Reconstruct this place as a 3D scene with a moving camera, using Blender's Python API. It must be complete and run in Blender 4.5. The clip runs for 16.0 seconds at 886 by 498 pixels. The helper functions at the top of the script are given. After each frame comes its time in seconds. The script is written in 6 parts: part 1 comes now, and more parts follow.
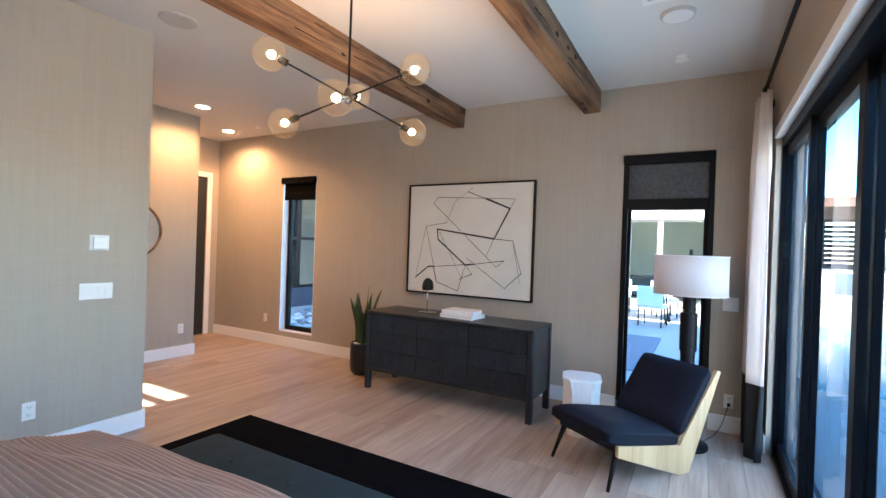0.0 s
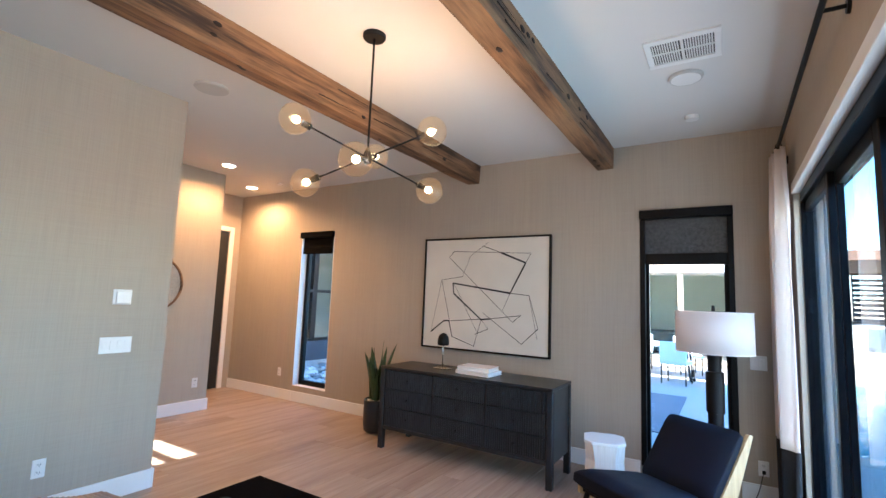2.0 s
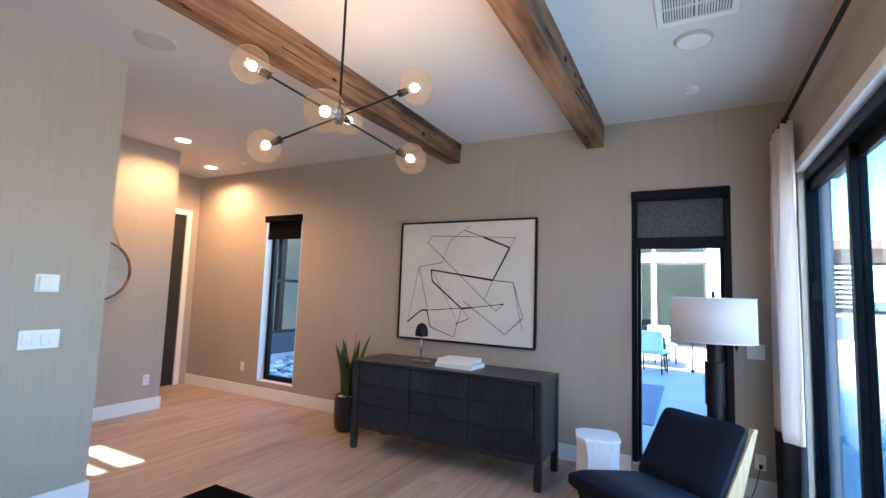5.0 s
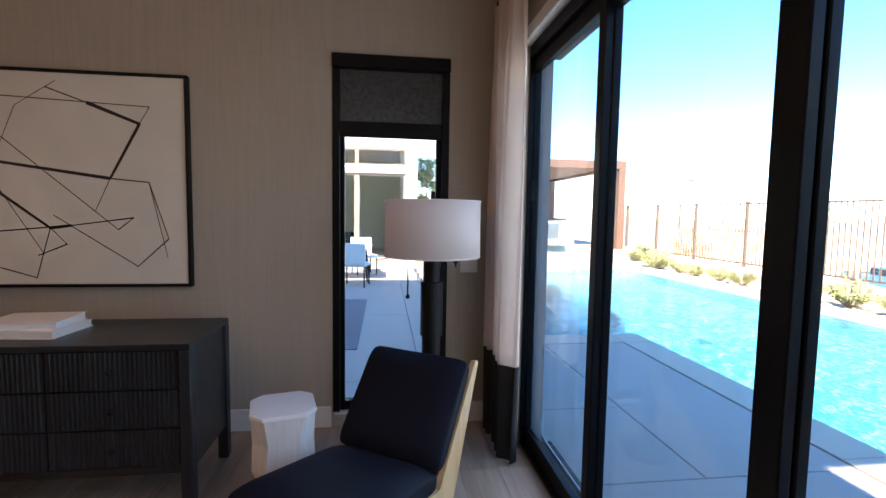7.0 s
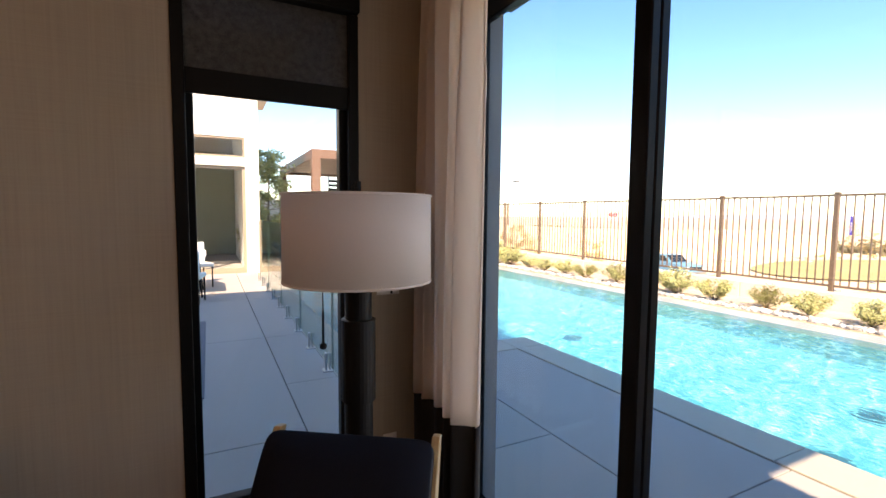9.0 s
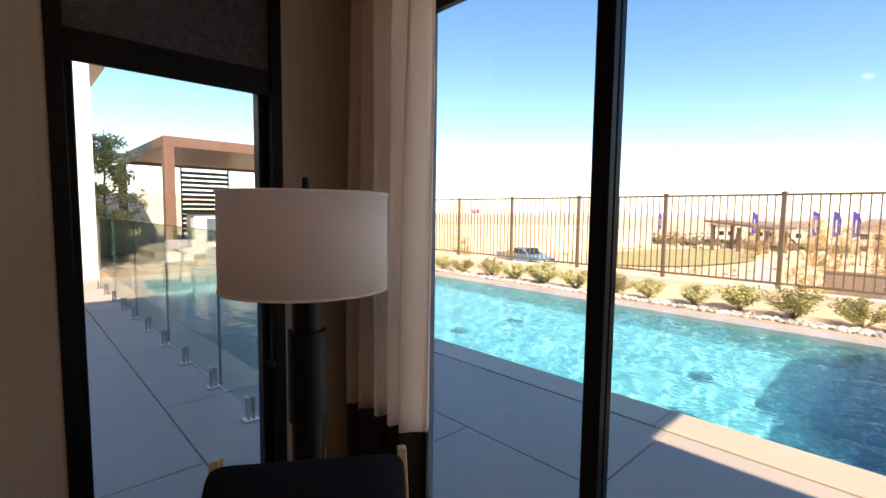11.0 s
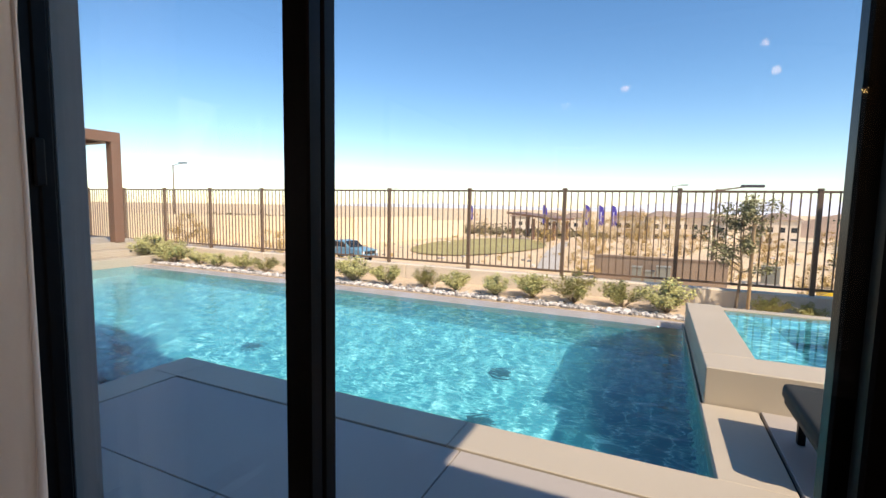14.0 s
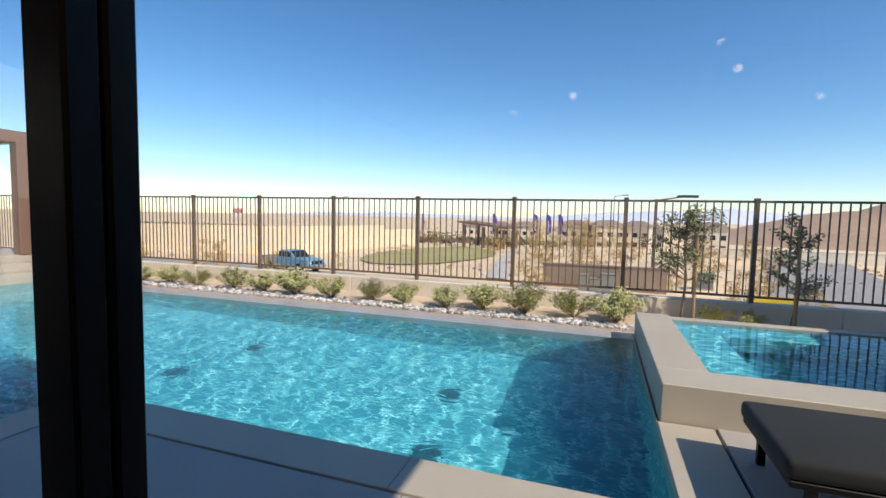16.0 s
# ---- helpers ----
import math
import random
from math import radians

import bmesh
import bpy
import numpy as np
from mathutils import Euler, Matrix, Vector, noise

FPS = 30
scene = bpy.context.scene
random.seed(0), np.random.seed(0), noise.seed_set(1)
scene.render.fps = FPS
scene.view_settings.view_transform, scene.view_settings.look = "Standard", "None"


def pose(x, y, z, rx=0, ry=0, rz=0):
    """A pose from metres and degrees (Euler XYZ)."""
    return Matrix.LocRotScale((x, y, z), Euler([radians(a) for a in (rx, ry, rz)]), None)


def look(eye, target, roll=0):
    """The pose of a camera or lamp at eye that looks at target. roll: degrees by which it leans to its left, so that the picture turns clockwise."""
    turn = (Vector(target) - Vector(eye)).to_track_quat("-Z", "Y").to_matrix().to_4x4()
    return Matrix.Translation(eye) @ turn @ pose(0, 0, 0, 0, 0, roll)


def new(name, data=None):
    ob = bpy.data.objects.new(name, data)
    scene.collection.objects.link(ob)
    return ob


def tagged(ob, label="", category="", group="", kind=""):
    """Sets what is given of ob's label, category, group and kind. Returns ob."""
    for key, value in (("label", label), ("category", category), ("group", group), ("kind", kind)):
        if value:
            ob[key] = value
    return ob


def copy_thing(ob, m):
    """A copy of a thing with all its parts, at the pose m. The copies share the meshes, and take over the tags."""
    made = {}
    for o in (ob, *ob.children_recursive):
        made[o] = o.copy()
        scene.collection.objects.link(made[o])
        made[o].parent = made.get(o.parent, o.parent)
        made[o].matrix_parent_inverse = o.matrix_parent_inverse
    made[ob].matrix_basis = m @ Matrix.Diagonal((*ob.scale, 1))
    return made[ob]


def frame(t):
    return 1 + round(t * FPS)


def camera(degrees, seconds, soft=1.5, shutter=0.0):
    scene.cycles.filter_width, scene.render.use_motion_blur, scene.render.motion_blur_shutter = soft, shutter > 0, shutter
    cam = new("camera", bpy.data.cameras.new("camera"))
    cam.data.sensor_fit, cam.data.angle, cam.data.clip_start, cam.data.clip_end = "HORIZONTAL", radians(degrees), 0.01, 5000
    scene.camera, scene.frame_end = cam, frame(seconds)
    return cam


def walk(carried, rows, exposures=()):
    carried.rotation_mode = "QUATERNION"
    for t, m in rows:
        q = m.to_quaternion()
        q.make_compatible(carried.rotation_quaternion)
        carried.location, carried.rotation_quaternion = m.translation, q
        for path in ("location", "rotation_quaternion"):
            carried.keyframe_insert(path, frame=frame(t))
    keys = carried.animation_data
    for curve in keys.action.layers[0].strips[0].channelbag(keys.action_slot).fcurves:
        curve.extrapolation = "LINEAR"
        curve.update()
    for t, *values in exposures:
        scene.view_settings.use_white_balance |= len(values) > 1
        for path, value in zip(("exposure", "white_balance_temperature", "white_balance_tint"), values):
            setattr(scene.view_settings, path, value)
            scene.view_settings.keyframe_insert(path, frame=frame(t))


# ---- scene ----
cam = camera(87.9, 16.0)
PATH = [
    (0, (0.97, 0.453, 1.482), (-0.018, 2.192, 1.476), 2.0),
    (0.5, (0.977, 0.445, 1.485), (-0.029, 2.173, 1.546), 2.1),
    (1, (0.977, 0.446, 1.496), (-0.044, 2.162, 1.616), 2.1),
    (1.5, (0.973, 0.449, 1.505), (-0.062, 2.152, 1.673), 2.1),
    (2, (0.974, 0.443, 1.502), (-0.073, 2.133, 1.72), 2.2),
    (2.5, (0.961, 0.44, 1.517), (-0.1, 2.116, 1.777), 2.2),
    (3, (0.935, 0.433, 1.531), (-0.135, 2.099, 1.811), 2.3),
    (5.5, (0.674, 1.0, 1.425), (-0.135, 2.827, 1.523), 2.0),
    (6, (0.633, 1.372, 1.394), (0.186, 3.321, 1.363), 1.6),
    (6.5, (0.619, 1.694, 1.45), (0.578, 3.688, 1.301), 1.1),
    (7, (0.619, 2.036, 1.415), (0.873, 4.014, 1.263), 0.9),
    (7.5, (0.582, 2.321, 1.418), (1.087, 4.25, 1.256), 0.9),
    (8, (0.568, 2.552, 1.416), (1.241, 4.43, 1.265), 0.6),
    (10.5, (0.158, 3.209, 1.431), (1.398, 4.77, 1.265), 0.9),
    (11, (0.185, 3.167, 1.431), (1.557, 4.614, 1.27), 0.7),
    (11.5, (0.311, 3.132, 1.435), (1.776, 4.483, 1.265), 0.7),
    (12, (0.446, 3.056, 1.447), (1.95, 4.363, 1.268), 0.8),
    (12.5, (0.529, 3.087, 1.458), (2.058, 4.364, 1.274), 0.7),
    (13, (0.66, 3.054, 1.46), (2.249, 4.253, 1.274), 1.3),
    (13.5, (0.766, 3.188, 1.452), (2.479, 4.204, 1.271), 1.3),
    (14, (0.852, 3.274, 1.468), (2.659, 4.111, 1.282), 1.1),
    (14.5, (0.938, 3.32, 1.47), (2.793, 4.052, 1.319), 1.0),
    (15, (1.052, 3.325, 1.459), (2.918, 4.032, 1.321), 1.0),
    (15.5, (1.136, 3.34, 1.458), (3.013, 4.015, 1.317), 1.2),
    (16, (1.187, 3.349, 1.468), (3.075, 3.992, 1.324), 1.2),
]
walk(cam, [(t, look(eye, to, roll)) for t, eye, to, roll in PATH], [(0, 3.5, 5500, 1), (3.0, 3.5, 5450, 1), (5.5, 3.38, 5000, 2), (6.0, 2.85, 5100, 4), (6.5, 2.65, 5550, 7), (7.0, 2.4, 6300, 11), (8, 2.05, 7650, 16), (10.5, 1.52, 8350, 18), (12.5, 1.08, 8250, 18), (13.5, 0.94, 7900, 16), (14.5, 0.60, 7000, 12), (16, 0.40, 6650, 10)])

# ---- world, sun, large lights ----
SUN_AZ = math.atan2(0.44, 0.90)          # heading of the light on plan, from +y to +x
SUN_EL = radians(45)
world = bpy.data.worlds.new("sky")
scene.world = world
world.use_nodes = True
wn = world.node_tree.nodes
sky = wn.new("ShaderNodeTexSky")
sky.sky_type = "NISHITA"
sky.sun_disc = False
sky.sun_elevation = SUN_EL
sky.sun_rotation = SUN_AZ + math.pi
sky.altitude = 800
sky.air_density, sky.dust_density, sky.ozone_density = 1.0, 0.15, 2.6
deep = wn.new("ShaderNodeHueSaturation")     # clear, dry desert air
deep.inputs["Saturation"].default_value = 1.24
world.node_tree.links.new(sky.outputs[0], deep.inputs["Color"])
world.node_tree.links.new(deep.outputs[0], wn["Background"].inputs[0])
wn["Background"].inputs[1].default_value = 0.13
sun_data = bpy.data.lights.new("sun", "SUN")
sun_data.energy, sun_data.angle, sun_data.color = 3.8, radians(0.53), (1.0, 0.89, 0.77)
sun = new("sun", sun_data)
lx, ly, lz = math.sin(SUN_AZ) * math.cos(SUN_EL), math.cos(SUN_AZ) * math.cos(SUN_EL), -math.sin(SUN_EL)
sun.matrix_world = look((-20, -15, 40), (-20 + lx, -15 + ly, 40 + lz))


def lamp(name, at, watts, colour, radius=0.04):
    d = bpy.data.lights.new(name, "POINT")
    d.energy, d.color, d.shadow_soft_size = watts, colour, radius
    ob = new(name, d)
    ob.location = at
    return ob


def spot(name, at, watts, colour, degrees):
    d = bpy.data.lights.new(name, "SPOT")
    d.energy, d.color, d.shadow_soft_size = watts, colour, 0.05
    d.spot_size, d.spot_blend = radians(degrees), 0.6
    ob = new(name, d)
    ob.location = at
    return ob


# area lamp added across the sliding doors' opening, on top of the sky's own light
day = bpy.data.lights.new("daylight_fill", "AREA")
day.shape, day.size, day.size_y, day.energy, day.color = "RECTANGLE", 6.25, 2.2, 7, (0.93, 0.97, 1.0)
day_ob = new("daylight_fill", day)
day_ob.matrix_world = look((1.45, 1.60, 1.24), (0.0, 1.60, 1.24))


# ---- materials ----
def nodes_of(name):
    m = bpy.data.materials.new(name)
    m.use_nodes = True
    nt = m.node_tree
    return m, nt, nt.nodes, nt.links, nt.nodes["Principled BSDF"]


def ramp(n, stops):
    r = n.new("ShaderNodeValToRGB")
    el = r.color_ramp.elements
    el[0].position, el[0].color = stops[0][0], (*stops[0][1], 1)
    el[1].position, el[1].color = stops[-1][0], (*stops[-1][1], 1)
    for p, c in stops[1:-1]:
        e = el.new(p)
        e.color = (*c, 1)
    return r


def coords(n, l, scale=(1, 1, 1), rot=(0, 0, 0)):
    tc = n.new("ShaderNodeTexCoord")
    mp = n.new("ShaderNodeMapping")
    mp.inputs["Scale"].default_value = scale
    mp.inputs["Rotation"].default_value = rot
    l.new(tc.outputs["Object"], mp.inputs[0])
    return mp.outputs[0]


def tint(c, k):
    return tuple(max(0.0, min(1.0, v * k)) for v in c)


def surface(name, c, rough=0.6, metal=0.0, vary=0.10, big=1.5, fine=60.0, bump=0.05, stretch=(1, 1, 1), random_piece=0.0, spec=0.5, sheen=0.0, island=False):
    """A plain material with wear at two scales: soft patches and fine grain, and a little relief."""
    m, nt, n, l, b = nodes_of(name)
    v = coords(n, l, stretch)
    t1, t2 = n.new("ShaderNodeTexNoise"), n.new("ShaderNodeTexNoise")
    t1.inputs["Scale"].default_value, t2.inputs["Scale"].default_value = big, fine
    t1.inputs["Detail"].default_value, t2.inputs["Detail"].default_value = 3, 4
    l.new(v, t1.inputs["Vector"]), l.new(v, t2.inputs["Vector"])
    add = n.new("ShaderNodeMath")
    add.operation = "ADD"
    l.new(t1.outputs[0], add.inputs[0]), l.new(t2.outputs[0], add.inputs[1])
    half = n.new("ShaderNodeMath")
    half.operation = "MULTIPLY"
    half.inputs[1].default_value = 0.5
    l.new(add.outputs[0], half.inputs[0])
    out = half.outputs[0]
    if random_piece:
        oi = n.new("ShaderNodeNewGeometry" if island else "ShaderNodeObjectInfo")
        sc = n.new("ShaderNodeMath")
        sc.operation = "MULTIPLY_ADD"
        sc.inputs[1].default_value, sc.inputs[2].default_value = random_piece, -random_piece / 2
        l.new(oi.outputs["Random Per Island" if island else "Random"], sc.inputs[0])
        ad = n.new("ShaderNodeMath")
        ad.operation = "ADD"
        l.new(out, ad.inputs[0]), l.new(sc.outputs[0], ad.inputs[1])
        out = ad.outputs[0]
    r = ramp(n, [(0.3, tint(c, 1 - vary)), (0.7, tint(c, 1 + vary))])
    l.new(out, r.inputs[0])
    l.new(r.outputs[0], b.inputs["Base Color"])
    rr = n.new("ShaderNodeMapRange")
    rr.inputs["To Min"].default_value, rr.inputs["To Max"].default_value = max(0.02, rough - 0.08), min(1, rough + 0.08)
    l.new(t1.outputs[0], rr.inputs[0])
    l.new(rr.outputs[0], b.inputs["Roughness"])
    b.inputs["Metallic"].default_value = metal
    b.inputs["Specular IOR Level"].default_value = spec
    if sheen:
        b.inputs["Sheen Weight"].default_value = sheen
    if bump:
        bp = n.new("ShaderNodeBump")
        bp.inputs["Strength"].default_value, bp.inputs["Distance"].default_value = bump, 0.01
        l.new(t2.outputs[0], bp.inputs["Height"])
        l.new(bp.outputs[0], b.inputs["Normal"])
    return m


def wallpaper(name, c):
    """Woven grasscloth: vertical streaks, fine cross threads and soft patches."""
    m, nt, n, l, b = nodes_of(name)
    streak, thread, cross, patch = (n.new("ShaderNodeTexNoise") for _ in range(4))
    for t, s, sc, d in ((streak, (26, 26, 0.5), 1.0, 4), (thread, (150, 150, 3), 1.0, 2), (cross, (3, 3, 260), 1.0, 2), (patch, (1, 1, 0.6), 1.2, 2)):
        t.inputs["Scale"].default_value, t.inputs["Detail"].default_value = sc, d
        l.new(coords(n, l, s), t.inputs["Vector"])
    total = None
    for t, w in ((streak, 0.15), (thread, 0.36), (cross, 0.28), (patch, 0.34)):
        k = n.new("ShaderNodeMath")
        k.operation = "MULTIPLY_ADD"
        k.inputs[1].default_value = w
        l.new(t.outputs[0], k.inputs[0])
        if total is None:
            k.inputs[2].default_value = -0.065
        else:
            l.new(total, k.inputs[2])
        total = k.outputs[0]
    r = ramp(n, [(0.25, tint(c, 0.84)), (0.5, c), (0.75, tint(c, 1.12))])
    l.new(total, r.inputs[0])
    l.new(r.outputs[0], b.inputs["Base Color"])
    b.inputs["Roughness"].default_value = 0.75
    b.inputs["Specular IOR Level"].default_value = 0.25
    bp = n.new("ShaderNodeBump")
    bp.inputs["Strength"].default_value, bp.inputs["Distance"].default_value = 0.25, 0.002
    l.new(total, bp.inputs["Height"])
    l.new(bp.outputs[0], b.inputs["Normal"])
    return m


def wood(name, dark, light, along="x", rough=0.45, grain=9.0, random_piece=0.0, knots=0.0, bump=0.1, patches=0.0):
    m, nt, n, l, b = nodes_of(name)
    stretch = {"x": (0.06, 1, 1), "y": (1, 0.06, 1), "z": (1, 1, 0.06)}[along]
    oi = n.new("ShaderNodeObjectInfo")
    shift = n.new("ShaderNodeVectorMath")
    shift.operation = "SCALE"
    shift.inputs[0].default_value = (37, 53, 29)
    l.new(oi.outputs["Random"], shift.inputs["Scale"])
    va = n.new("ShaderNodeVectorMath")
    l.new(coords(n, l, stretch), va.inputs[0]), l.new(shift.outputs[0], va.inputs[1])
    g, fine, big = (n.new("ShaderNodeTexNoise") for _ in range(3))
    for t, s, d, ds in ((g, grain, 5, 0.8), (fine, grain * 9, 3, 0), (big, 1.4, 2, 0)):
        t.inputs["Scale"].default_value, t.inputs["Detail"].default_value, t.inputs["Distortion"].default_value = s, d, ds
        l.new(va.outputs[0], t.inputs["Vector"])
    mix = n.new("ShaderNodeMath")
    mix.operation = "MULTIPLY_ADD"
    mix.inputs[1].default_value = 0.35
    l.new(fine.outputs[0], mix.inputs[0])
    mix2 = n.new("ShaderNodeMath")
    mix2.operation = "MULTIPLY_ADD"
    mix2.inputs[1].default_value, mix2.inputs[2].default_value = 0.65, 0.0
    l.new(g.outputs[0], mix2.inputs[0]), l.new(mix2.outputs[0], mix.inputs[2])
    out = mix.outputs[0]
    if random_piece:
        sc = n.new("ShaderNodeMath")
        sc.operation = "MULTIPLY_ADD"
        sc.inputs[1].default_value, sc.inputs[2].default_value = random_piece, -random_piece / 2
        l.new(oi.outputs["Random"], sc.inputs[0])
        ad = n.new("ShaderNodeMath")
        ad.operation = "ADD"
        l.new(out, ad.inputs[0]), l.new(sc.outputs[0], ad.inputs[1])
        out = ad.outputs[0]
    if patches:
        pt = n.new("ShaderNodeTexNoise")
        pt.inputs["Scale"].default_value, pt.inputs["Detail"].default_value = 3.0, 4
        l.new(coords(n, l, {"x": (0.35, 1, 1), "y": (1, 0.35, 1), "z": (1, 1, 0.35)}[along]), pt.inputs["Vector"])
        sc = n.new("ShaderNodeMath")
        sc.operation = "MULTIPLY_ADD"
        sc.inputs[1].default_value, sc.inputs[2].default_value = patches, -patches / 2
        l.new(pt.outputs[0], sc.inputs[0])
        ad = n.new("ShaderNodeMath")
        ad.operation = "ADD"
        l.new(out, ad.inputs[0]), l.new(sc.outputs[0], ad.inputs[1])
        out = ad.outputs[0]
    if knots:
        vo = n.new("ShaderNodeTexVoronoi")
        vo.inputs["Scale"].default_value = 2.2
        kc = {"x": (0.6, 1, 1), "y": (1, 0.6, 1), "z": (1, 1, 0.6)}[along]
        l.new(coords(n, l, kc), vo.inputs["Vector"])
        mr = n.new("ShaderNodeMapRange")
        mr.inputs["From Min"].default_value, mr.inputs["From Max"].default_value = 0.03, 0.11
        mr.inputs["To Min"].default_value, mr.inputs["To Max"].default_value = -knots, 0.0
        l.new(vo.outputs["Distance"], mr.inputs[0])
        ad = n.new("ShaderNodeMath")
        ad.operation = "ADD"
        l.new(out, ad.inputs[0]), l.new(mr.outputs[0], ad.inputs[1])
        out = ad.outputs[0]
    mid = tuple((p + q) / 2 for p, q in zip(dark, light))
    r = ramp(n, [(0.32, dark), (0.5, mid), (0.68, light)])
    l.new(out, r.inputs[0])
    l.new(r.outputs[0], b.inputs["Base Color"])
    rr = n.new("ShaderNodeMapRange")
    rr.inputs["To Min"].default_value, rr.inputs["To Max"].default_value = rough - 0.1, rough + 0.12
    l.new(big.outputs[0], rr.inputs[0])
    l.new(rr.outputs[0], b.inputs["Roughness"])
    bp = n.new("ShaderNodeBump")
    bp.inputs["Strength"].default_value, bp.inputs["Distance"].default_value = bump, 0.004
    l.new(out, bp.inputs["Height"])
    l.new(bp.outputs[0], b.inputs["Normal"])
    return m


def glass(name, colour=(1, 1, 1), ior=1.45, rough=0.0, haze=0.0):
    """Thin pane: clear, with a mirror gloss that grows at flat angles."""
    m, nt, n, l, b = nodes_of(name)
    n.remove(b)
    tr, gl, lw, mx = n.new("ShaderNodeBsdfTransparent"), n.new("ShaderNodeBsdfGlossy"), n.new("ShaderNodeLayerWeight"), n.new("ShaderNodeMixShader")
    tr.inputs[0].default_value = (*colour, 1)
    gl.inputs["Roughness"].default_value = rough
    lw.inputs["Blend"].default_value = 0.5
    pw, ml = n.new("ShaderNodeMath"), n.new("ShaderNodeMath")
    pw.operation, ml.operation = "POWER", "MULTIPLY_ADD"
    pw.inputs[1].default_value = 5.0
    f0 = ((ior - 1) / (ior + 1)) ** 2
    ml.inputs[1].default_value, ml.inputs[2].default_value = 1 - f0, f0
    l.new(lw.outputs["Facing"], pw.inputs[0]), l.new(pw.outputs[0], ml.inputs[0])
    l.new(ml.outputs[0], mx.inputs[0]), l.new(tr.outputs[0], mx.inputs[1]), l.new(gl.outputs[0], mx.inputs[2])
    out = mx.outputs[0]
    if haze:
        tl, m2 = n.new("ShaderNodeBsdfTranslucent"), n.new("ShaderNodeMixShader")
        tl.inputs[0].default_value = (*colour, 1)
        m2.inputs[0].default_value = haze
        l.new(out, m2.inputs[1]), l.new(tl.outputs[0], m2.inputs[2])
        out = m2.outputs[0]
    l.new(out, n["Material Output"].inputs[0])
    return m


def glow(name, colour, strength):
    m, nt, n, l, b = nodes_of(name)
    b.inputs["Base Color"].default_value = (*colour, 1)
    b.inputs["Emission Color"].default_value = (*colour, 1)
    b.inputs["Emission Strength"].default_value = strength
    return m


def water(name, colour, waves=0.26):
    m, nt, n, l, b = nodes_of(name)
    n.remove(b)
    rf, gl, fr, mx = n.new("ShaderNodeBsdfRefraction"), n.new("ShaderNodeBsdfGlossy"), n.new("ShaderNodeFresnel"), n.new("ShaderNodeMixShader")
    rf.inputs["Color"].default_value = (*colour, 1)
    rf.inputs["IOR"].default_value, rf.inputs["Roughness"].default_value = 1.33, 0.0
    gl.inputs["Roughness"].default_value = 0.03
    fr.inputs["IOR"].default_value = 1.33
    w1, w2 = n.new("ShaderNodeTexNoise"), n.new("ShaderNodeTexNoise")
    w1.inputs["Scale"].default_value, w1.inputs["Detail"].default_value, w1.inputs["Distortion"].default_value = 6.0, 2, 0.8
    w2.inputs["Scale"].default_value, w2.inputs["Detail"].default_value = 14.0, 2
    l.new(coords(n, l, (1.0, 0.55, 1), (0, 0, 0.5)), w1.inputs["Vector"])
    l.new(coords(n, l, (1.0, 0.5, 1), (0, 0, -0.3)), w2.inputs["Vector"])
    ad = n.new("ShaderNodeMath")
    ad.operation = "MULTIPLY_ADD"
    ad.inputs[1].default_value = 0.22
    l.new(w2.outputs[0], ad.inputs[0]), l.new(w1.outputs[0], ad.inputs[2])
    bp = n.new("ShaderNodeBump")
    bp.inputs["Strength"].default_value, bp.inputs["Distance"].default_value = waves, 0.05
    l.new(ad.outputs[0], bp.inputs["Height"])
    for s in (rf, gl, fr):
        l.new(bp.outputs[0], s.inputs["Normal"])
    l.new(fr.outputs[0], mx.inputs[0]), l.new(rf.outputs[0], mx.inputs[1]), l.new(gl.outputs[0], mx.inputs[2])
    l.new(mx.outputs[0], n["Material Output"].inputs[0])
    return m


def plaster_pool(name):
    """Pebble plaster of a pool floor: turquoise, with sun caustics painted in as a paler net."""
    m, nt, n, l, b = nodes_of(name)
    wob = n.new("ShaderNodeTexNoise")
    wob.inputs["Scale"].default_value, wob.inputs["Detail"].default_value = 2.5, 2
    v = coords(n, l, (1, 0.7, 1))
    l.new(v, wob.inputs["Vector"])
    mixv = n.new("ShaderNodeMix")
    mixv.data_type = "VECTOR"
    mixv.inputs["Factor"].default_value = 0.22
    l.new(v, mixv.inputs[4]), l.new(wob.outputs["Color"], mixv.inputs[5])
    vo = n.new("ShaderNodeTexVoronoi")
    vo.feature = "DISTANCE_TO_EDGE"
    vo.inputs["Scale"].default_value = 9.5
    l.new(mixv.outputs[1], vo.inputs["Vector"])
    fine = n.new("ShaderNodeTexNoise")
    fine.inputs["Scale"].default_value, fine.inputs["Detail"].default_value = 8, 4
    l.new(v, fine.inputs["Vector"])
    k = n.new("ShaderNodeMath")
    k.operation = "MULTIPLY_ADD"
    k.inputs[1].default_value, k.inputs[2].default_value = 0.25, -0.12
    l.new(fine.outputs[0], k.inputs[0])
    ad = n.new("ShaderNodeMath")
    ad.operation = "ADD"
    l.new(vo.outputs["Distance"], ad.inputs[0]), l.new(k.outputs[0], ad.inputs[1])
    # pale first stops draw the water's caustic light lines into the base colour
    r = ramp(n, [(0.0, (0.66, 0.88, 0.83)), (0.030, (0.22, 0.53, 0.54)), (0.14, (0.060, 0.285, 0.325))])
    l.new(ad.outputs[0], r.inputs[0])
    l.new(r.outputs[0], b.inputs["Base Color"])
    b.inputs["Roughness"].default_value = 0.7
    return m


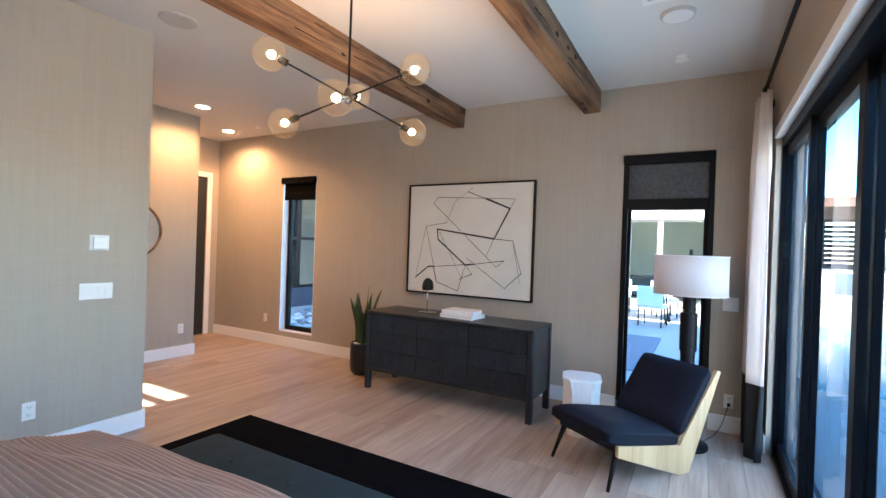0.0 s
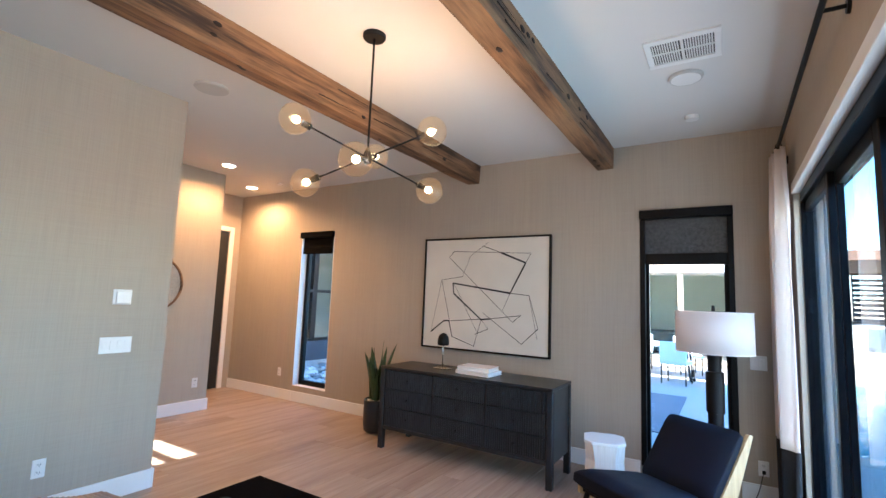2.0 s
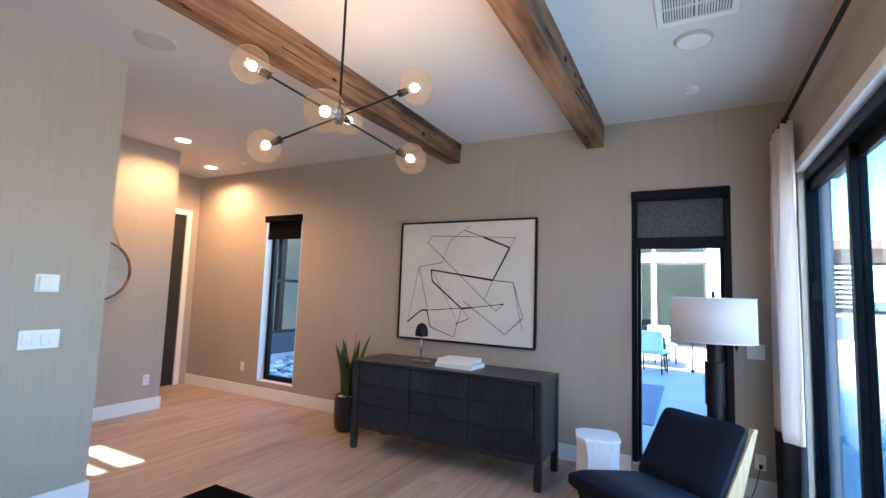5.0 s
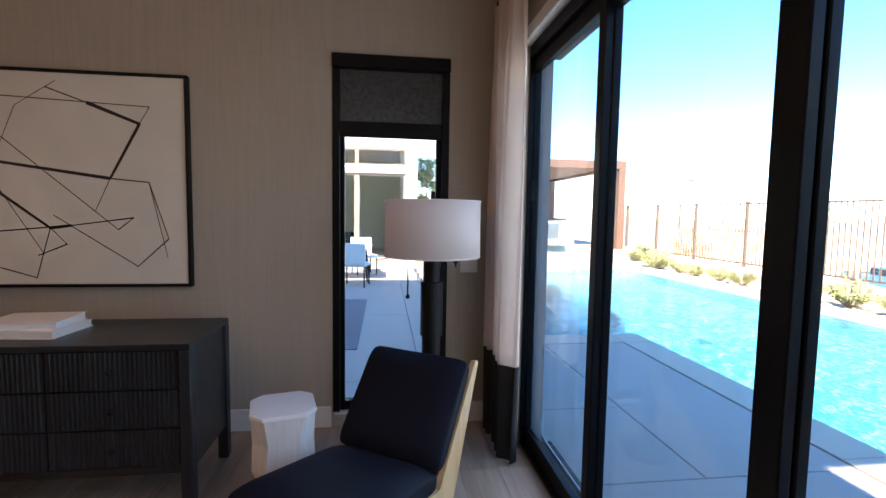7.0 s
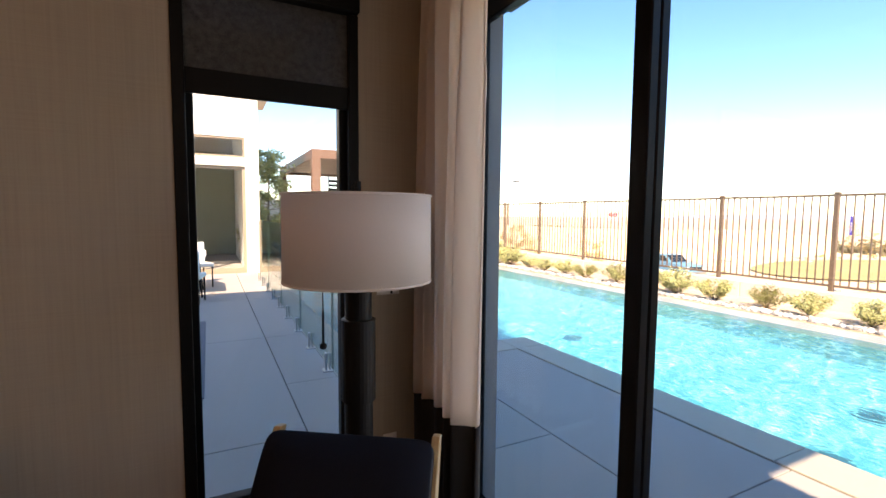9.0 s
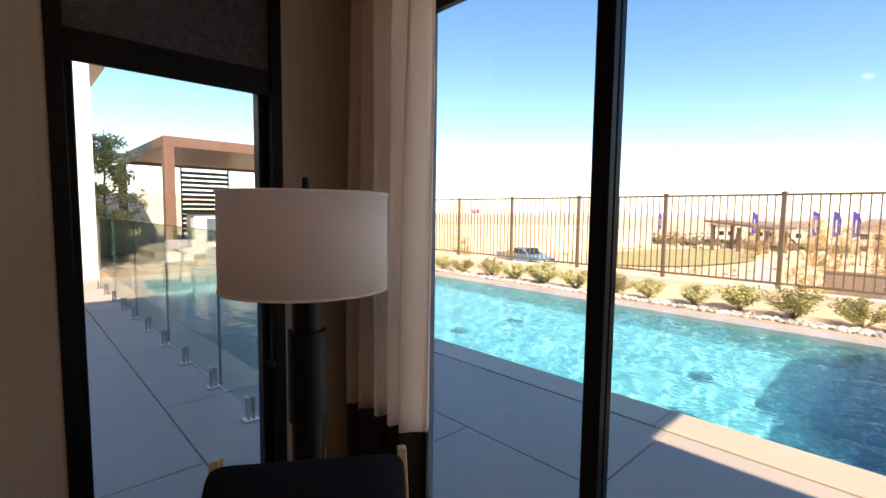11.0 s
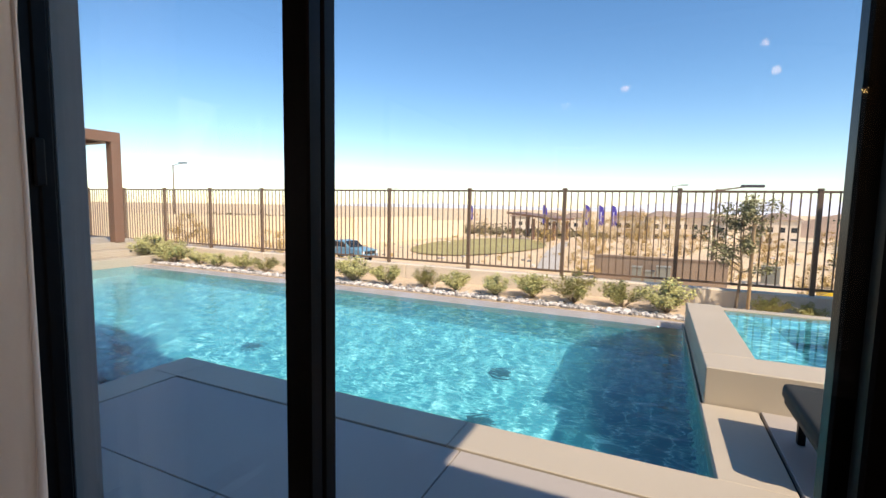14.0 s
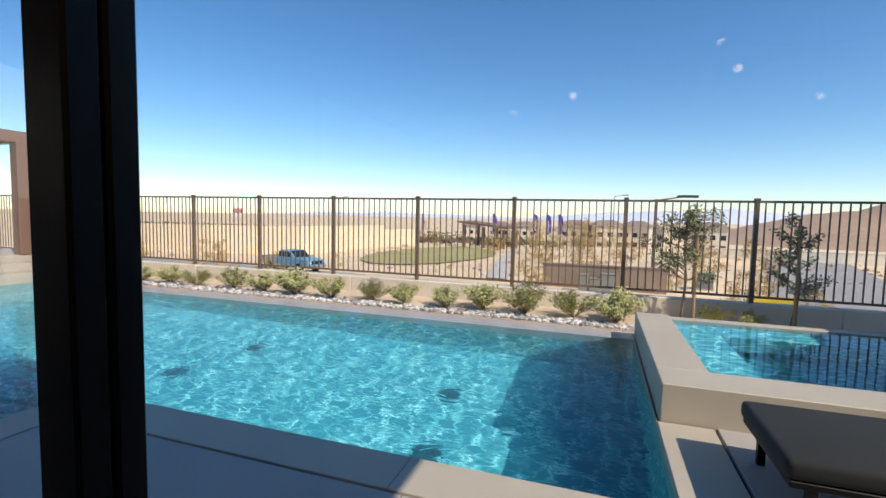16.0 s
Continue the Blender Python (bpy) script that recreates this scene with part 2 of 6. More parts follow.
WALLPAPER = wallpaper("grasscloth", (0.405, 0.352, 0.285))
CEIL = surface("ceiling_paint", (0.66, 0.64, 0.61), 0.8, vary=0.02, fine=120, bump=0.06)
WHITE = surface("white_trim_paint", (0.80, 0.79, 0.77), 0.45, vary=0.03, bump=0.02)
OAK = wood("pale_oak", (0.26, 0.185, 0.132), (0.48, 0.385, 0.305), "y", 0.40, 6.0, random_piece=0.14, bump=0.06, patches=0.24, knots=0.10)
BEAM = wood("old_beam", (0.030, 0.014, 0.007), (0.33, 0.175, 0.080), "y", 0.65, 9.0, bump=1.0, patches=0.62)
for _e, _p in zip(next(q for q in BEAM.node_tree.nodes if q.type == "VALTORGB").color_ramp.elements, (0.36, 0.52, 0.70)):
    _e.position = _p
KNOT = surface("dark_knot", (0.012, 0.006, 0.004), 0.8, vary=0.4, big=30)
BLACKWOOD = wood("charcoal_stained_wood", (0.006, 0.0065, 0.0075), (0.024, 0.025, 0.027), "x", 0.32, 8.0, bump=0.12)
BLACKWOOD_Z = wood("charcoal_stained_wood_upright", (0.006, 0.0065, 0.0075), (0.022, 0.023, 0.025), "z", 0.42, 8.0, bump=0.15)
for _m in (BLACKWOOD, BLACKWOOD_Z):
    _m.node_tree.nodes["Principled BSDF"].inputs["Specular IOR Level"].default_value = 0.4
BLONDE = wood("blonde_ash", (0.37, 0.225, 0.095), (0.60, 0.41, 0.21), "z", 0.42, 8.0, bump=0.08)
LIMED = wood("limed_wood", (0.62, 0.58, 0.53), (0.80, 0.78, 0.75), "z", 0.6, 8.0, bump=0.12)
BLACK = surface("black_metal", (0.003, 0.003, 0.0035), 0.5, vary=0.2, bump=0.02, spec=0.25)
FRAME = surface("bronze_black_aluminium", (0.0045, 0.005, 0.006), 0.42, vary=0.15, fine=200, bump=0.02, spec=0.16)
NOIR = surface("black_blackout_cloth", (0.003, 0.003, 0.003), 0.9, vary=0.2, bump=0, spec=0.05)
JAMB = surface("daylit_jamb_grey", (0.26, 0.28, 0.29), 0.6, vary=0.1)
DRAIN = surface("pool_drain_cover", (0.035, 0.11, 0.13), 0.6)
BLIND = surface("dark_mesh_blind", (0.050, 0.049, 0.047), 0.8, vary=0.75, big=40, fine=260, bump=0.2)
_n, _l = BLIND.node_tree.nodes, BLIND.node_tree.links
_mx, _tr = _n.new("ShaderNodeMixShader"), _n.new("ShaderNodeBsdfTransparent")
_mx.inputs[0].default_value = 0.05
_l.new(_n["Principled BSDF"].outputs[0], _mx.inputs[1]), _l.new(_tr.outputs[0], _mx.inputs[2]), _l.new(_mx.outputs[0], _n["Material Output"].inputs[0])
LEATHER = surface("navy_black_leather", (0.006, 0.008, 0.015), 0.68, vary=0.25, big=4, fine=220, bump=0.12, spec=0.12)
SHADE = surface("white_linen_shade", (0.88, 0.81, 0.77), 0.85, vary=0.04, fine=260, bump=0.1, stretch=(1, 1, 0.3))
CURTAIN = surface("white_linen_curtain", (0.88, 0.82, 0.77), 0.9, vary=0.05, fine=180, bump=0.1, sheen=0.2)
CURTAIN_BLACK = surface("black_linen_curtain", (0.012, 0.012, 0.014), 0.9, vary=0.2, fine=180, bump=0.1)
for _m, _w in ((SHADE, 0.55), (CURTAIN, 0.6)):
    _n, _l = _m.node_tree.nodes, _m.node_tree.links
    _mx, _tl = _n.new("ShaderNodeMixShader"), _n.new("ShaderNodeBsdfTranslucent")
    _mx.inputs[0].default_value = _w
    _tl.inputs[0].default_value = (0.88, 0.79, 0.73, 1)
    _l.new(_n["Principled BSDF"].outputs[0], _mx.inputs[1]), _l.new(_tl.outputs[0], _mx.inputs[2]), _l.new(_mx.outputs[0], _n["Material Output"].inputs[0])
CANVAS = surface("primed_canvas", (0.66, 0.62, 0.54), 0.8, vary=0.09, big=3, fine=300, bump=0.1)
INK = surface("black_ink", (0.012, 0.011, 0.010), 0.6, vary=0.2, bump=0)
PAPER = surface("white_book_cloth", (0.78, 0.76, 0.74), 0.6, vary=0.03)
PAGES = surface("book_pages", (0.72, 0.70, 0.66), 0.8, vary=0.08, fine=400, stretch=(0.05, 0.05, 1))
CHROME = surface("brushed_nickel", (0.62, 0.60, 0.57), 0.25, 1.0, vary=0.05)
STEEL = surface("brushed_steel", (0.50, 0.50, 0.50), 0.3, 1.0, vary=0.08)
POT = surface("matte_black_glaze", (0.014, 0.015, 0.017), 0.35, vary=0.2)
PEBBLE = surface("white_pebbles", (0.70, 0.67, 0.63), 0.7, vary=0.12, big=30)
LEAF = surface("snake_plant_leaf", (0.040, 0.078, 0.028), 0.4, vary=0.35, big=20, fine=45, bump=0.05, stretch=(1, 1, 2.2))
VELVET = surface("slate_velvet", (0.017, 0.030, 0.035), 0.9, vary=0.35, big=9, fine=180, spec=0.15)
BLANKET = surface("rust_knit", (0.43, 0.30, 0.235), 0.95, vary=0.14, big=6, fine=150, bump=0.25, sheen=0.2)
RUG = surface("charcoal_rug", (0.004, 0.0045, 0.006), 0.98, vary=0.4, big=8, fine=350, bump=0.3, spec=0.02)
PLASTIC = surface("white_plastic", (0.78, 0.77, 0.75), 0.35, vary=0.02, bump=0)
SLOT = surface("outlet_slot", (0.03, 0.03, 0.03), 0.5, bump=0)
GRILLE = surface("speaker_grille", (0.50, 0.49, 0.47), 0.8, vary=0.05, fine=500)
DARKROOM = surface("dark_room_paint", (0.02, 0.02, 0.02), 0.9)
GLASS = glass("window_glass", (0.975, 0.985, 0.985), 1.3)
FENCEGLASS = glass("pool_fence_glass", (0.86, 0.94, 0.92), 1.5)
GLASSEDGE = surface("glass_edge_green", (0.06, 0.13, 0.11), 0.2, vary=0.1, bump=0)
GLOBE = glass("clear_globe", (0.99, 0.93, 0.82), 1.6, 0.01, 0.005)
BULB = glow("warm_bulb", (1.0, 0.66, 0.34), 7.0)
DOWNLIGHT = glow("warm_downlight", (1.0, 0.80, 0.56), 2.0)
MIRROR = surface("mirror_silver", (0.9, 0.9, 0.9), 0.1, 1.0, vary=0.0, bump=0)
CONCRETE = surface("broom_concrete", (0.385, 0.35, 0.32), 0.75, vary=0.10, big=0.9, fine=90, bump=0.12)
COPING = surface("honed_coping", (0.45, 0.395, 0.315), 0.6, vary=0.08, big=1.2, fine=70, bump=0.06)
EDGE = surface("pale_wet_stone", (0.40, 0.39, 0.40), 0.22, vary=0.10, big=1.5, fine=60)
JOINT = surface("black_joint", (0.02, 0.02, 0.02), 0.8)
POOL = plaster_pool("turquoise_caustic_plaster")
WATER = water("pool_water", (0.42, 0.81, 0.96))
SPAWATER = water("spa_water", (0.45, 0.80, 0.95), 0.03)
SAND = surface("desert_soil", (0.72, 0.54, 0.34), 0.95, vary=0.20, big=0.05, fine=1.2, bump=0.3)
DIRT = surface("planter_soil", (0.60, 0.47, 0.33), 0.95, vary=0.22, big=3, fine=40, bump=0.4)
ROCK = surface("pale_river_rock", (0.47, 0.45, 0.43), 0.8, vary=0.5, big=8, fine=40, random_piece=0.7, island=True)
BLOCKWALL = surface("tan_block_wall", (0.74, 0.65, 0.52), 0.85, vary=0.10, big=1, fine=50, bump=0.2)
# darker brown copy of the block wall, with its shade in the colour
SHADEDWALL = surface("shaded_block_wall", (0.30, 0.225, 0.165), 0.9, vary=0.12, big=1, fine=50, bump=0.2)
PALEWALL = surface("pale_sand_wall", (0.78, 0.64, 0.44), 0.9, vary=0.08, big=0.6, fine=20, bump=0.2)
UTILITY = surface("utility_metal", (0.24, 0.245, 0.21), 0.6, vary=0.08)
FENCE = surface("bronze_fence_paint", (0.17, 0.115, 0.08), 0.5, vary=0.15, fine=120)
STUCCO = surface("white_stucco", (0.76, 0.74, 0.70), 0.9, vary=0.05, fine=80, bump=0.2)
TANSTUCCO = surface("tan_stucco", (0.70, 0.60, 0.48), 0.9, vary=0.12, big=0.3, fine=10)
PERGOLA = surface("brown_pergola_metal", (0.21, 0.115, 0.075), 0.5, vary=0.08)
SLAT = surface("dark_blue_slat", (0.035, 0.038, 0.055), 0.5, vary=0.1)
BUSH = surface("sage_leaf", (0.42, 0.41, 0.17), 0.7, vary=0.35, big=3, fine=30, random_piece=0.5, island=True)
TREELEAF = surface("olive_leaf", (0.25, 0.245, 0.12), 0.6, vary=0.45, big=2, fine=20, random_piece=0.4, island=True)
DRYLEAF = surface("dry_desert_leaf", (0.48, 0.33, 0.12), 0.8, vary=0.3, big=2, fine=20, random_piece=0.4, island=True)
FARLEAF = surface("far_scrub_leaf", (0.16, 0.13, 0.07), 0.9, vary=0.3, big=0.3, fine=4)
CACTUS = surface("cactus_skin", (0.13, 0.20, 0.10), 0.6, vary=0.25, big=6, fine=60)
BARK = surface("pale_bark", (0.25, 0.19, 0.13), 0.9, vary=0.2, fine=40, bump=0.4)
STAKE = surface("stake_wood", (0.42, 0.28, 0.16), 0.8, vary=0.15)
GRASS = surface("park_lawn", (0.37, 0.32, 0.13), 0.95, vary=0.2, big=0.3, fine=6)
ROAD = surface("asphalt", (0.33, 0.305, 0.28), 0.9, vary=0.15, big=0.2, fine=8)
PATHWAY = surface("park_path", (0.50, 0.46, 0.40), 0.9, vary=0.08, big=0.3)
TRUCKBLUE = surface("blue_truck_paint", (0.15, 0.35, 0.47), 0.35, vary=0.05, bump=0)
TYRE = surface("tyre_rubber", (0.02, 0.02, 0.02), 0.9)
DARKGLASS = surface("dark_car_glass", (0.02, 0.03, 0.04), 0.1, bump=0)
ROOFTILE = surface("brown_roof_tile", (0.30, 0.22, 0.17), 0.9, vary=0.15, big=1, fine=6)
BANNER = surface("violet_banner", (0.055, 0.04, 0.30), 0.7, vary=0.1)
BANNERMARK = surface("banner_mark", (0.62, 0.62, 0.75), 0.7, bump=0)
SIGNRED = surface("sign_red", (0.62, 0.03, 0.04), 0.6, bump=0)
HILL = surface("bare_hill", (0.40, 0.27, 0.18), 0.95, vary=0.2, big=0.02, fine=0.3)
# pale blue base colour carries the haze of the distance
MOUNTAIN = surface("haze_tinted_mountain", (0.62, 0.66, 0.74), 1.0, vary=0.06, big=0.003, fine=0.02, bump=0)
CUSHION = surface("charcoal_outdoor_cushion", (0.020, 0.023, 0.023), 0.9, vary=0.2, big=5, fine=200, bump=0.15)
TERRACEGREY = surface("grey_terrace_sheet", (0.16, 0.16, 0.18), 0.95, vary=0.2, fine=120)
YELLOW = surface("yellow_kerb_paint", (0.65, 0.45, 0.03), 0.8)


# ---- mesh helpers ----
def box(bm, x0, x1, y0, y1, z0, z1, bevel=0.0, seg=1):
    vs = [bm.verts.new((x, y, z)) for x in (x0, x1) for y in (y0, y1) for z in (z0, z1)]
    fs = [bm.faces.new([vs[i] for i in f]) for f in ((0, 1, 3, 2), (4, 6, 7, 5), (0, 4, 5, 1), (2, 3, 7, 6), (0, 2, 6, 4), (1, 5, 7, 3))]
    if bevel:
        es = list({e for f in fs for e in f.edges})
        bmesh.ops.bevel(bm, geom=es, offset=bevel, segments=seg, affect="EDGES", profile=0.5)
    return vs


def tube(bm, a, b, r0, r1=None, n=12, caps=True):
    a, b = Vector(a), Vector(b)
    r1 = r0 if r1 is None else r1
    q = (b - a).to_track_quat("Z", "Y")
    rings = []
    for c, r in ((a, r0), (b, r1)):
        rings.append([bm.verts.new(c + q @ Vector((r * math.cos(i * math.tau / n), r * math.sin(i * math.tau / n), 0))) for i in range(n)])
    for i in range(n):
        bm.faces.new((rings[0][i], rings[0][(i + 1) % n], rings[1][(i + 1) % n], rings[1][i]))
    if caps:
        bm.faces.new(rings[0][::-1])
        bm.faces.new(rings[1])


def lathe(bm, profile, n=28, centre=(0, 0), cap=True):
    rings = []
    for r, z in profile:
        rings.append([bm.verts.new((centre[0] + r * math.cos(i * math.tau / n), centre[1] + r * math.sin(i * math.tau / n), z)) for i in range(n)])
    for p, q in zip(rings, rings[1:]):
        for i in range(n):
            bm.faces.new((p[i], p[(i + 1) % n], q[(i + 1) % n], q[i]))
    if cap:
        bm.faces.new(rings[0][::-1])
        bm.faces.new(rings[-1])


def ball(bm, c, r, sub=2, squash=(1, 1, 1)):
    res = bmesh.ops.create_icosphere(bm, subdivisions=sub, radius=r)
    for v in res["verts"]:
        v.co = Vector((v.co.x * squash[0], v.co.y * squash[1], v.co.z * squash[2])) + Vector(c)


def prism(bm, pts, axis, a, b):
    """A flat outline pushed from a to b along an axis; pts are the two other coordinates in x, y, z order."""
    def at(p, w):
        return {"x": (w, p[0], p[1]), "y": (p[0], w, p[1]), "z": (p[0], p[1], w)}[axis]
    lo = [bm.verts.new(at(p, a)) for p in pts]
    hi = [bm.verts.new(at(p, b)) for p in pts]
    n = len(pts)
    bm.faces.new(lo[::-1])
    bm.faces.new(hi)
    for i in range(n):
        bm.faces.new((lo[i], lo[(i + 1) % n], hi[(i + 1) % n], hi[i]))


def part(name, bm, material, parent=None, label="", smooth=False):
    bmesh.ops.recalc_face_normals(bm, faces=bm.faces)
    me = bpy.data.meshes.new(name)
    bm.to_mesh(me)
    bm.free()
    me.materials.append(material)
    if smooth:
        me.shade_smooth()
    ob = new(name, me)
    if parent is not None:
        ob.parent = parent
    if label:
        ob["label"] = label
    return ob


def boxes(name, dims, material, parent=None, bevel=0.0, label="", seg=1):
    bm = bmesh.new()
    for d in dims:
        box(bm, *d, bevel=bevel, seg=seg)
    return part(name, bm, material, parent, label)


def thing(name, at=(0, 0, 0), label="", category="", group="", kind="", rz=0.0):
    ob = new(name)
    ob.empty_display_size = 0.1
    ob.matrix_basis = pose(*at, 0, 0, rz)
    return tagged(ob, label, category, group, kind)


def structure(ob, label="", category=""):
    return tagged(ob, label, category, kind="structure")


def piece(name, mesh, parent, at=(0, 0, 0), rz=0.0, scale=None):
    ob = new(name, mesh)
    ob.parent = parent
    ob.matrix_basis = pose(*at, 0, 0, rz) @ (Matrix.Diagonal((*scale, 1)) if scale else Matrix())
    return ob


def mesh_of(bm, name, material, smooth=False):
    bmesh.ops.recalc_face_normals(bm, faces=bm.faces)
    me = bpy.data.meshes.new(name)
    bm.to_mesh(me)
    bm.free()
    me.materials.append(material)
    if smooth:
        me.shade_smooth()
    return me


# ---- the room's shell ----
N, XE, H = 5.05, 1.42, 3.05
WX0, WX1, WZ0, WZ1 = 0.30, 1.02, 0.08, 2.38       # window beside the curtain
VX0, VX1, VZ0, VZ1 = -4.31, -3.66, 0.21, 2.38     # narrow window of the passage
SY0, SY1, SZ1 = -1.45, 4.72, 2.40                 # sliding doors
WOUT, EOUT = 5.25, 1.66

wall_n = boxes("wall_north", [(-5.80, VX0, N, WOUT, 0, H), (VX0, VX1, N, WOUT, 0, VZ0), (VX0, VX1, N, WOUT, VZ1, H), (VX1, WX0, N, WOUT, 0, H),
                              (WX0, WX1, N, WOUT, 0, WZ0), (WX0, WX1, N, WOUT, WZ1, H), (WX1, EOUT, N, WOUT, 0, H)], WALLPAPER)
structure(wall_n, "taupe grasscloth wall with two tall windows", "wall")
wall_e = boxes("wall_east", [(XE, 1.60, SY1, N, 0, H), (XE, EOUT, SY0, SY1, SZ1, H), (XE, EOUT, -2.3, SY0, 0, H)], WALLPAPER)
structure(wall_e, "taupe wall above the black sliding glass doors", "wall")
structure(boxes("wall_south", [(-6.0, EOUT, -2.5, -2.3, 0, H)], WALLPAPER), "taupe grasscloth wall behind the bed", "wall")
wall_l = boxes("wall_west", [(-3.0, -2.8, -2.3, 2.43, 0, H)], WALLPAPER)
structure(wall_l, "taupe grasscloth wall with switches and an outlet", "wall")
# second box: unseen wall, set back to leave the sun patch's path free
wall_m = boxes("wall_passage", [(-5.80, -4.72, 2.30, 4.03, 0, H), (-6.1, -5.9, -2.3, 3.6, 0, H)], WALLPAPER)
structure(wall_m, "warm taupe wall with a round mirror", "wall")
DY0, DY1, DZ = 4.06, 4.86, 2.45
wall_end = boxes("wall_passage_end", [(-6.0, -5.80, DY1, WOUT, 0, H), (-6.0, -5.80, 4.03, DY1, DZ, H), (-6.0, -5.80, 3.6, DY0, 0, H)], WALLPAPER)
structure(wall_end, "end of the passage with a cased doorway", "wall")
HOLE = (-5.37, -4.56, -0.32, 0.305)          # unseen roof opening, added to put a sun patch on the passage floor


def slab_with_hole(x0, x1, y0, y1, z0, z1):
    a, b, c, d = HOLE
    return [(x0, a, y0, y1, z0, z1), (b, x1, y0, y1, z0, z1), (a, b, y0, c, z0, z1), (a, b, d, y1, z0, z1)]


structure(boxes("ceiling", slab_with_hole(-8.2, EOUT, -2.5, WOUT, H, H + 0.12), CEIL), "smooth white ceiling", "ceiling")
# unseen bar added across the opening to split the sun patch
boxes("sun_patch_bar", [(HOLE[0], HOLE[1], -0.02, 0.03, H + 0.05, H + 0.12)], WHITE, None)["kind"] = "structure"
# roof with a deeper eave at its corner, and unseen storey and wing blocks, added to shade the terrace
structure(boxes("roof", slab_with_hole(-8.3, 1.72, -2.6, 1.44, H + 0.12, 3.34) + [(-8.3, 2.43, 1.44, 5.4, H + 0.12, 3.34)], STUCCO), "flat roof, its deeper corner eave sized to the terrace shadow", "roof")
structure(boxes("upper_storey", [(-8.0, 0.9, 1.5, 5.2, 3.34, 7.6)], STUCCO), "unseen block over the roof, added to shade terrace and pool", "wall")
bm = bmesh.new()
prism(bm, [(1.8, -0.06), (7.0, -0.06), (7.0, 2.7), (1.8, 3.1)], "y", -9.0, -1.45)
# taller unseen block, added to shade the low wall past the spa
box(bm, 7.35, 10.5, -9.0, -1.45, -0.06, 4.4)
structure(part("wing", bm, STUCCO), "unseen white blocks south of the terrace, added to cast shade", "wall")

# floor of pale oak boards
floor = thing("floor", (0, 0, 0), "pale wire-brushed oak plank floor", "floor", kind="structure")
boxes("subfloor", [(-8.1, XE, -2.3, N, -0.10, -0.004)], JOINT, floor)
boxes("sill_floor", [(XE, EOUT, SY0, SY1, -0.10, -0.002)], FRAME, floor)

# baseboards
bb = [(-5.80, VX0 - 0.0, N - 0.016, N, 0, 0.14), (VX0, -0.0, N - 0.016, N, 0, 0.14), (0.0, WX0 - 0.02, N - 0.016, N, 0, 0.14), (WX1 + 0.02, XE, N - 0.016, N, 0, 0.14)]
structure(boxes("baseboard", bb, WHITE, bevel=0.003), "tall white baseboard along the window wall", "baseboard")
structure(boxes("baseboard", [(-2.8, -2.784, -2.3, 2.43, 0, 0.14), (-3.0, -2.784, 2.43, 2.446, 0, 0.14)], WHITE, bevel=0.003), "white baseboard along the switch wall", "baseboard")
structure(boxes("baseboard", [(-4.72, -4.704, 2.30, 4.046, 0, 0.14), (-5.8, -4.72, 4.03, 4.046, 0, 0.14)], WHITE, bevel=0.003), "white baseboard of the passage", "baseboard")
structure(boxes("baseboard", [(XE - 0.016, XE, SY1, N - 0.016, 0, 0.14)], WHITE, bevel=0.003), "white baseboard behind the curtain", "baseboard")

# cased doorway at the passage's end
door = thing("door_1", (-5.80, 4.46, 0), "closed black door in a white casing", "door", kind="structure")
boxes("casing", [(0.0, 0.02, DY1 - 4.46, DY1 - 4.46 + 0.075, 0, DZ + 0.075)], WHITE, door, 0.004)
boxes("casing", [(0.0, 0.02, -0.40, DY1 - 4.46, DZ, DZ + 0.075)], WHITE, door, 0.004)
boxes("door_leaf", [(-0.06, -0.012, DY0 - 4.46, DY1 - 4.46, 0.006, DZ)], DARKROOM, door, 0.003, "closed black door leaf")

# ceiling beams
for x0, x1 in ((-1.575, -1.415), (-0.105, 0.06)):
    bm = bmesh.new()
    ny = 40
    rings = []
    for i in range(ny + 1):
        y = -2.3 + (N + 2.3) * i / ny
        w = [0.006 * noise.noise(Vector((x0 * 9 + k * 7, y * 2.3, k))) for k in range(4)]
        rings.append([bm.verts.new(p) for p in ((x0 + w[0], y, H), (x0 + w[1] + 0.006, y, 2.842 + w[2]), (x1 - w[3] - 0.006, y, 2.842 + w[1]), (x1 + w[2], y, H))])
    for p, q in zip(rings, rings[1:]):
        for k in range(3):
            bm.faces.new((p[k], p[k + 1], q[k + 1], q[k]))
    bm.faces.new(rings[0]), bm.faces.new(rings[-1])
    beam = structure(part("ceiling_beam", bm, BEAM), "rough reclaimed timber beam with knots", "beam")
    rnd_k = random.Random(int(x0 * -100) + 7)
    for _ in range(13):
        y, z, r = rnd_k.uniform(0.2, 4.9), rnd_k.uniform(2.88, 3.01), rnd_k.uniform(0.010, 0.024)
        bm = bmesh.new()
        if rnd_k.random() < 0.65:
            ball(bm, (x1 + 0.001, y, z), r, 2, (0.22, 1.5, 0.8))
        else:
            ball(bm, (rnd_k.uniform(x0 + 0.04, x1 - 0.04), y, 2.842), r, 2, (0.8, 1.5, 0.22))
        part("knot", bm, KNOT, beam, smooth=True)
    for _ in range(9):
        y, z, ln = rnd_k.uniform(0.0, 4.2), rnd_k.uniform(2.87, 3.02), rnd_k.uniform(0.3, 0.9)
        bm = bmesh.new()
        tube(bm, (x1 - 0.002, y, z), (x1 - 0.001, y + ln, z + rnd_k.uniform(-0.02, 0.02)), 0.0045, 0.001, 6)
        part("crack", bm, KNOT, beam)


# ---- windows and sliding doors ----
def pane(name, dims, parent, material=GLASS):
    ob = boxes(name, [dims], material, parent)
    ob.visible_shadow = False
    return ob


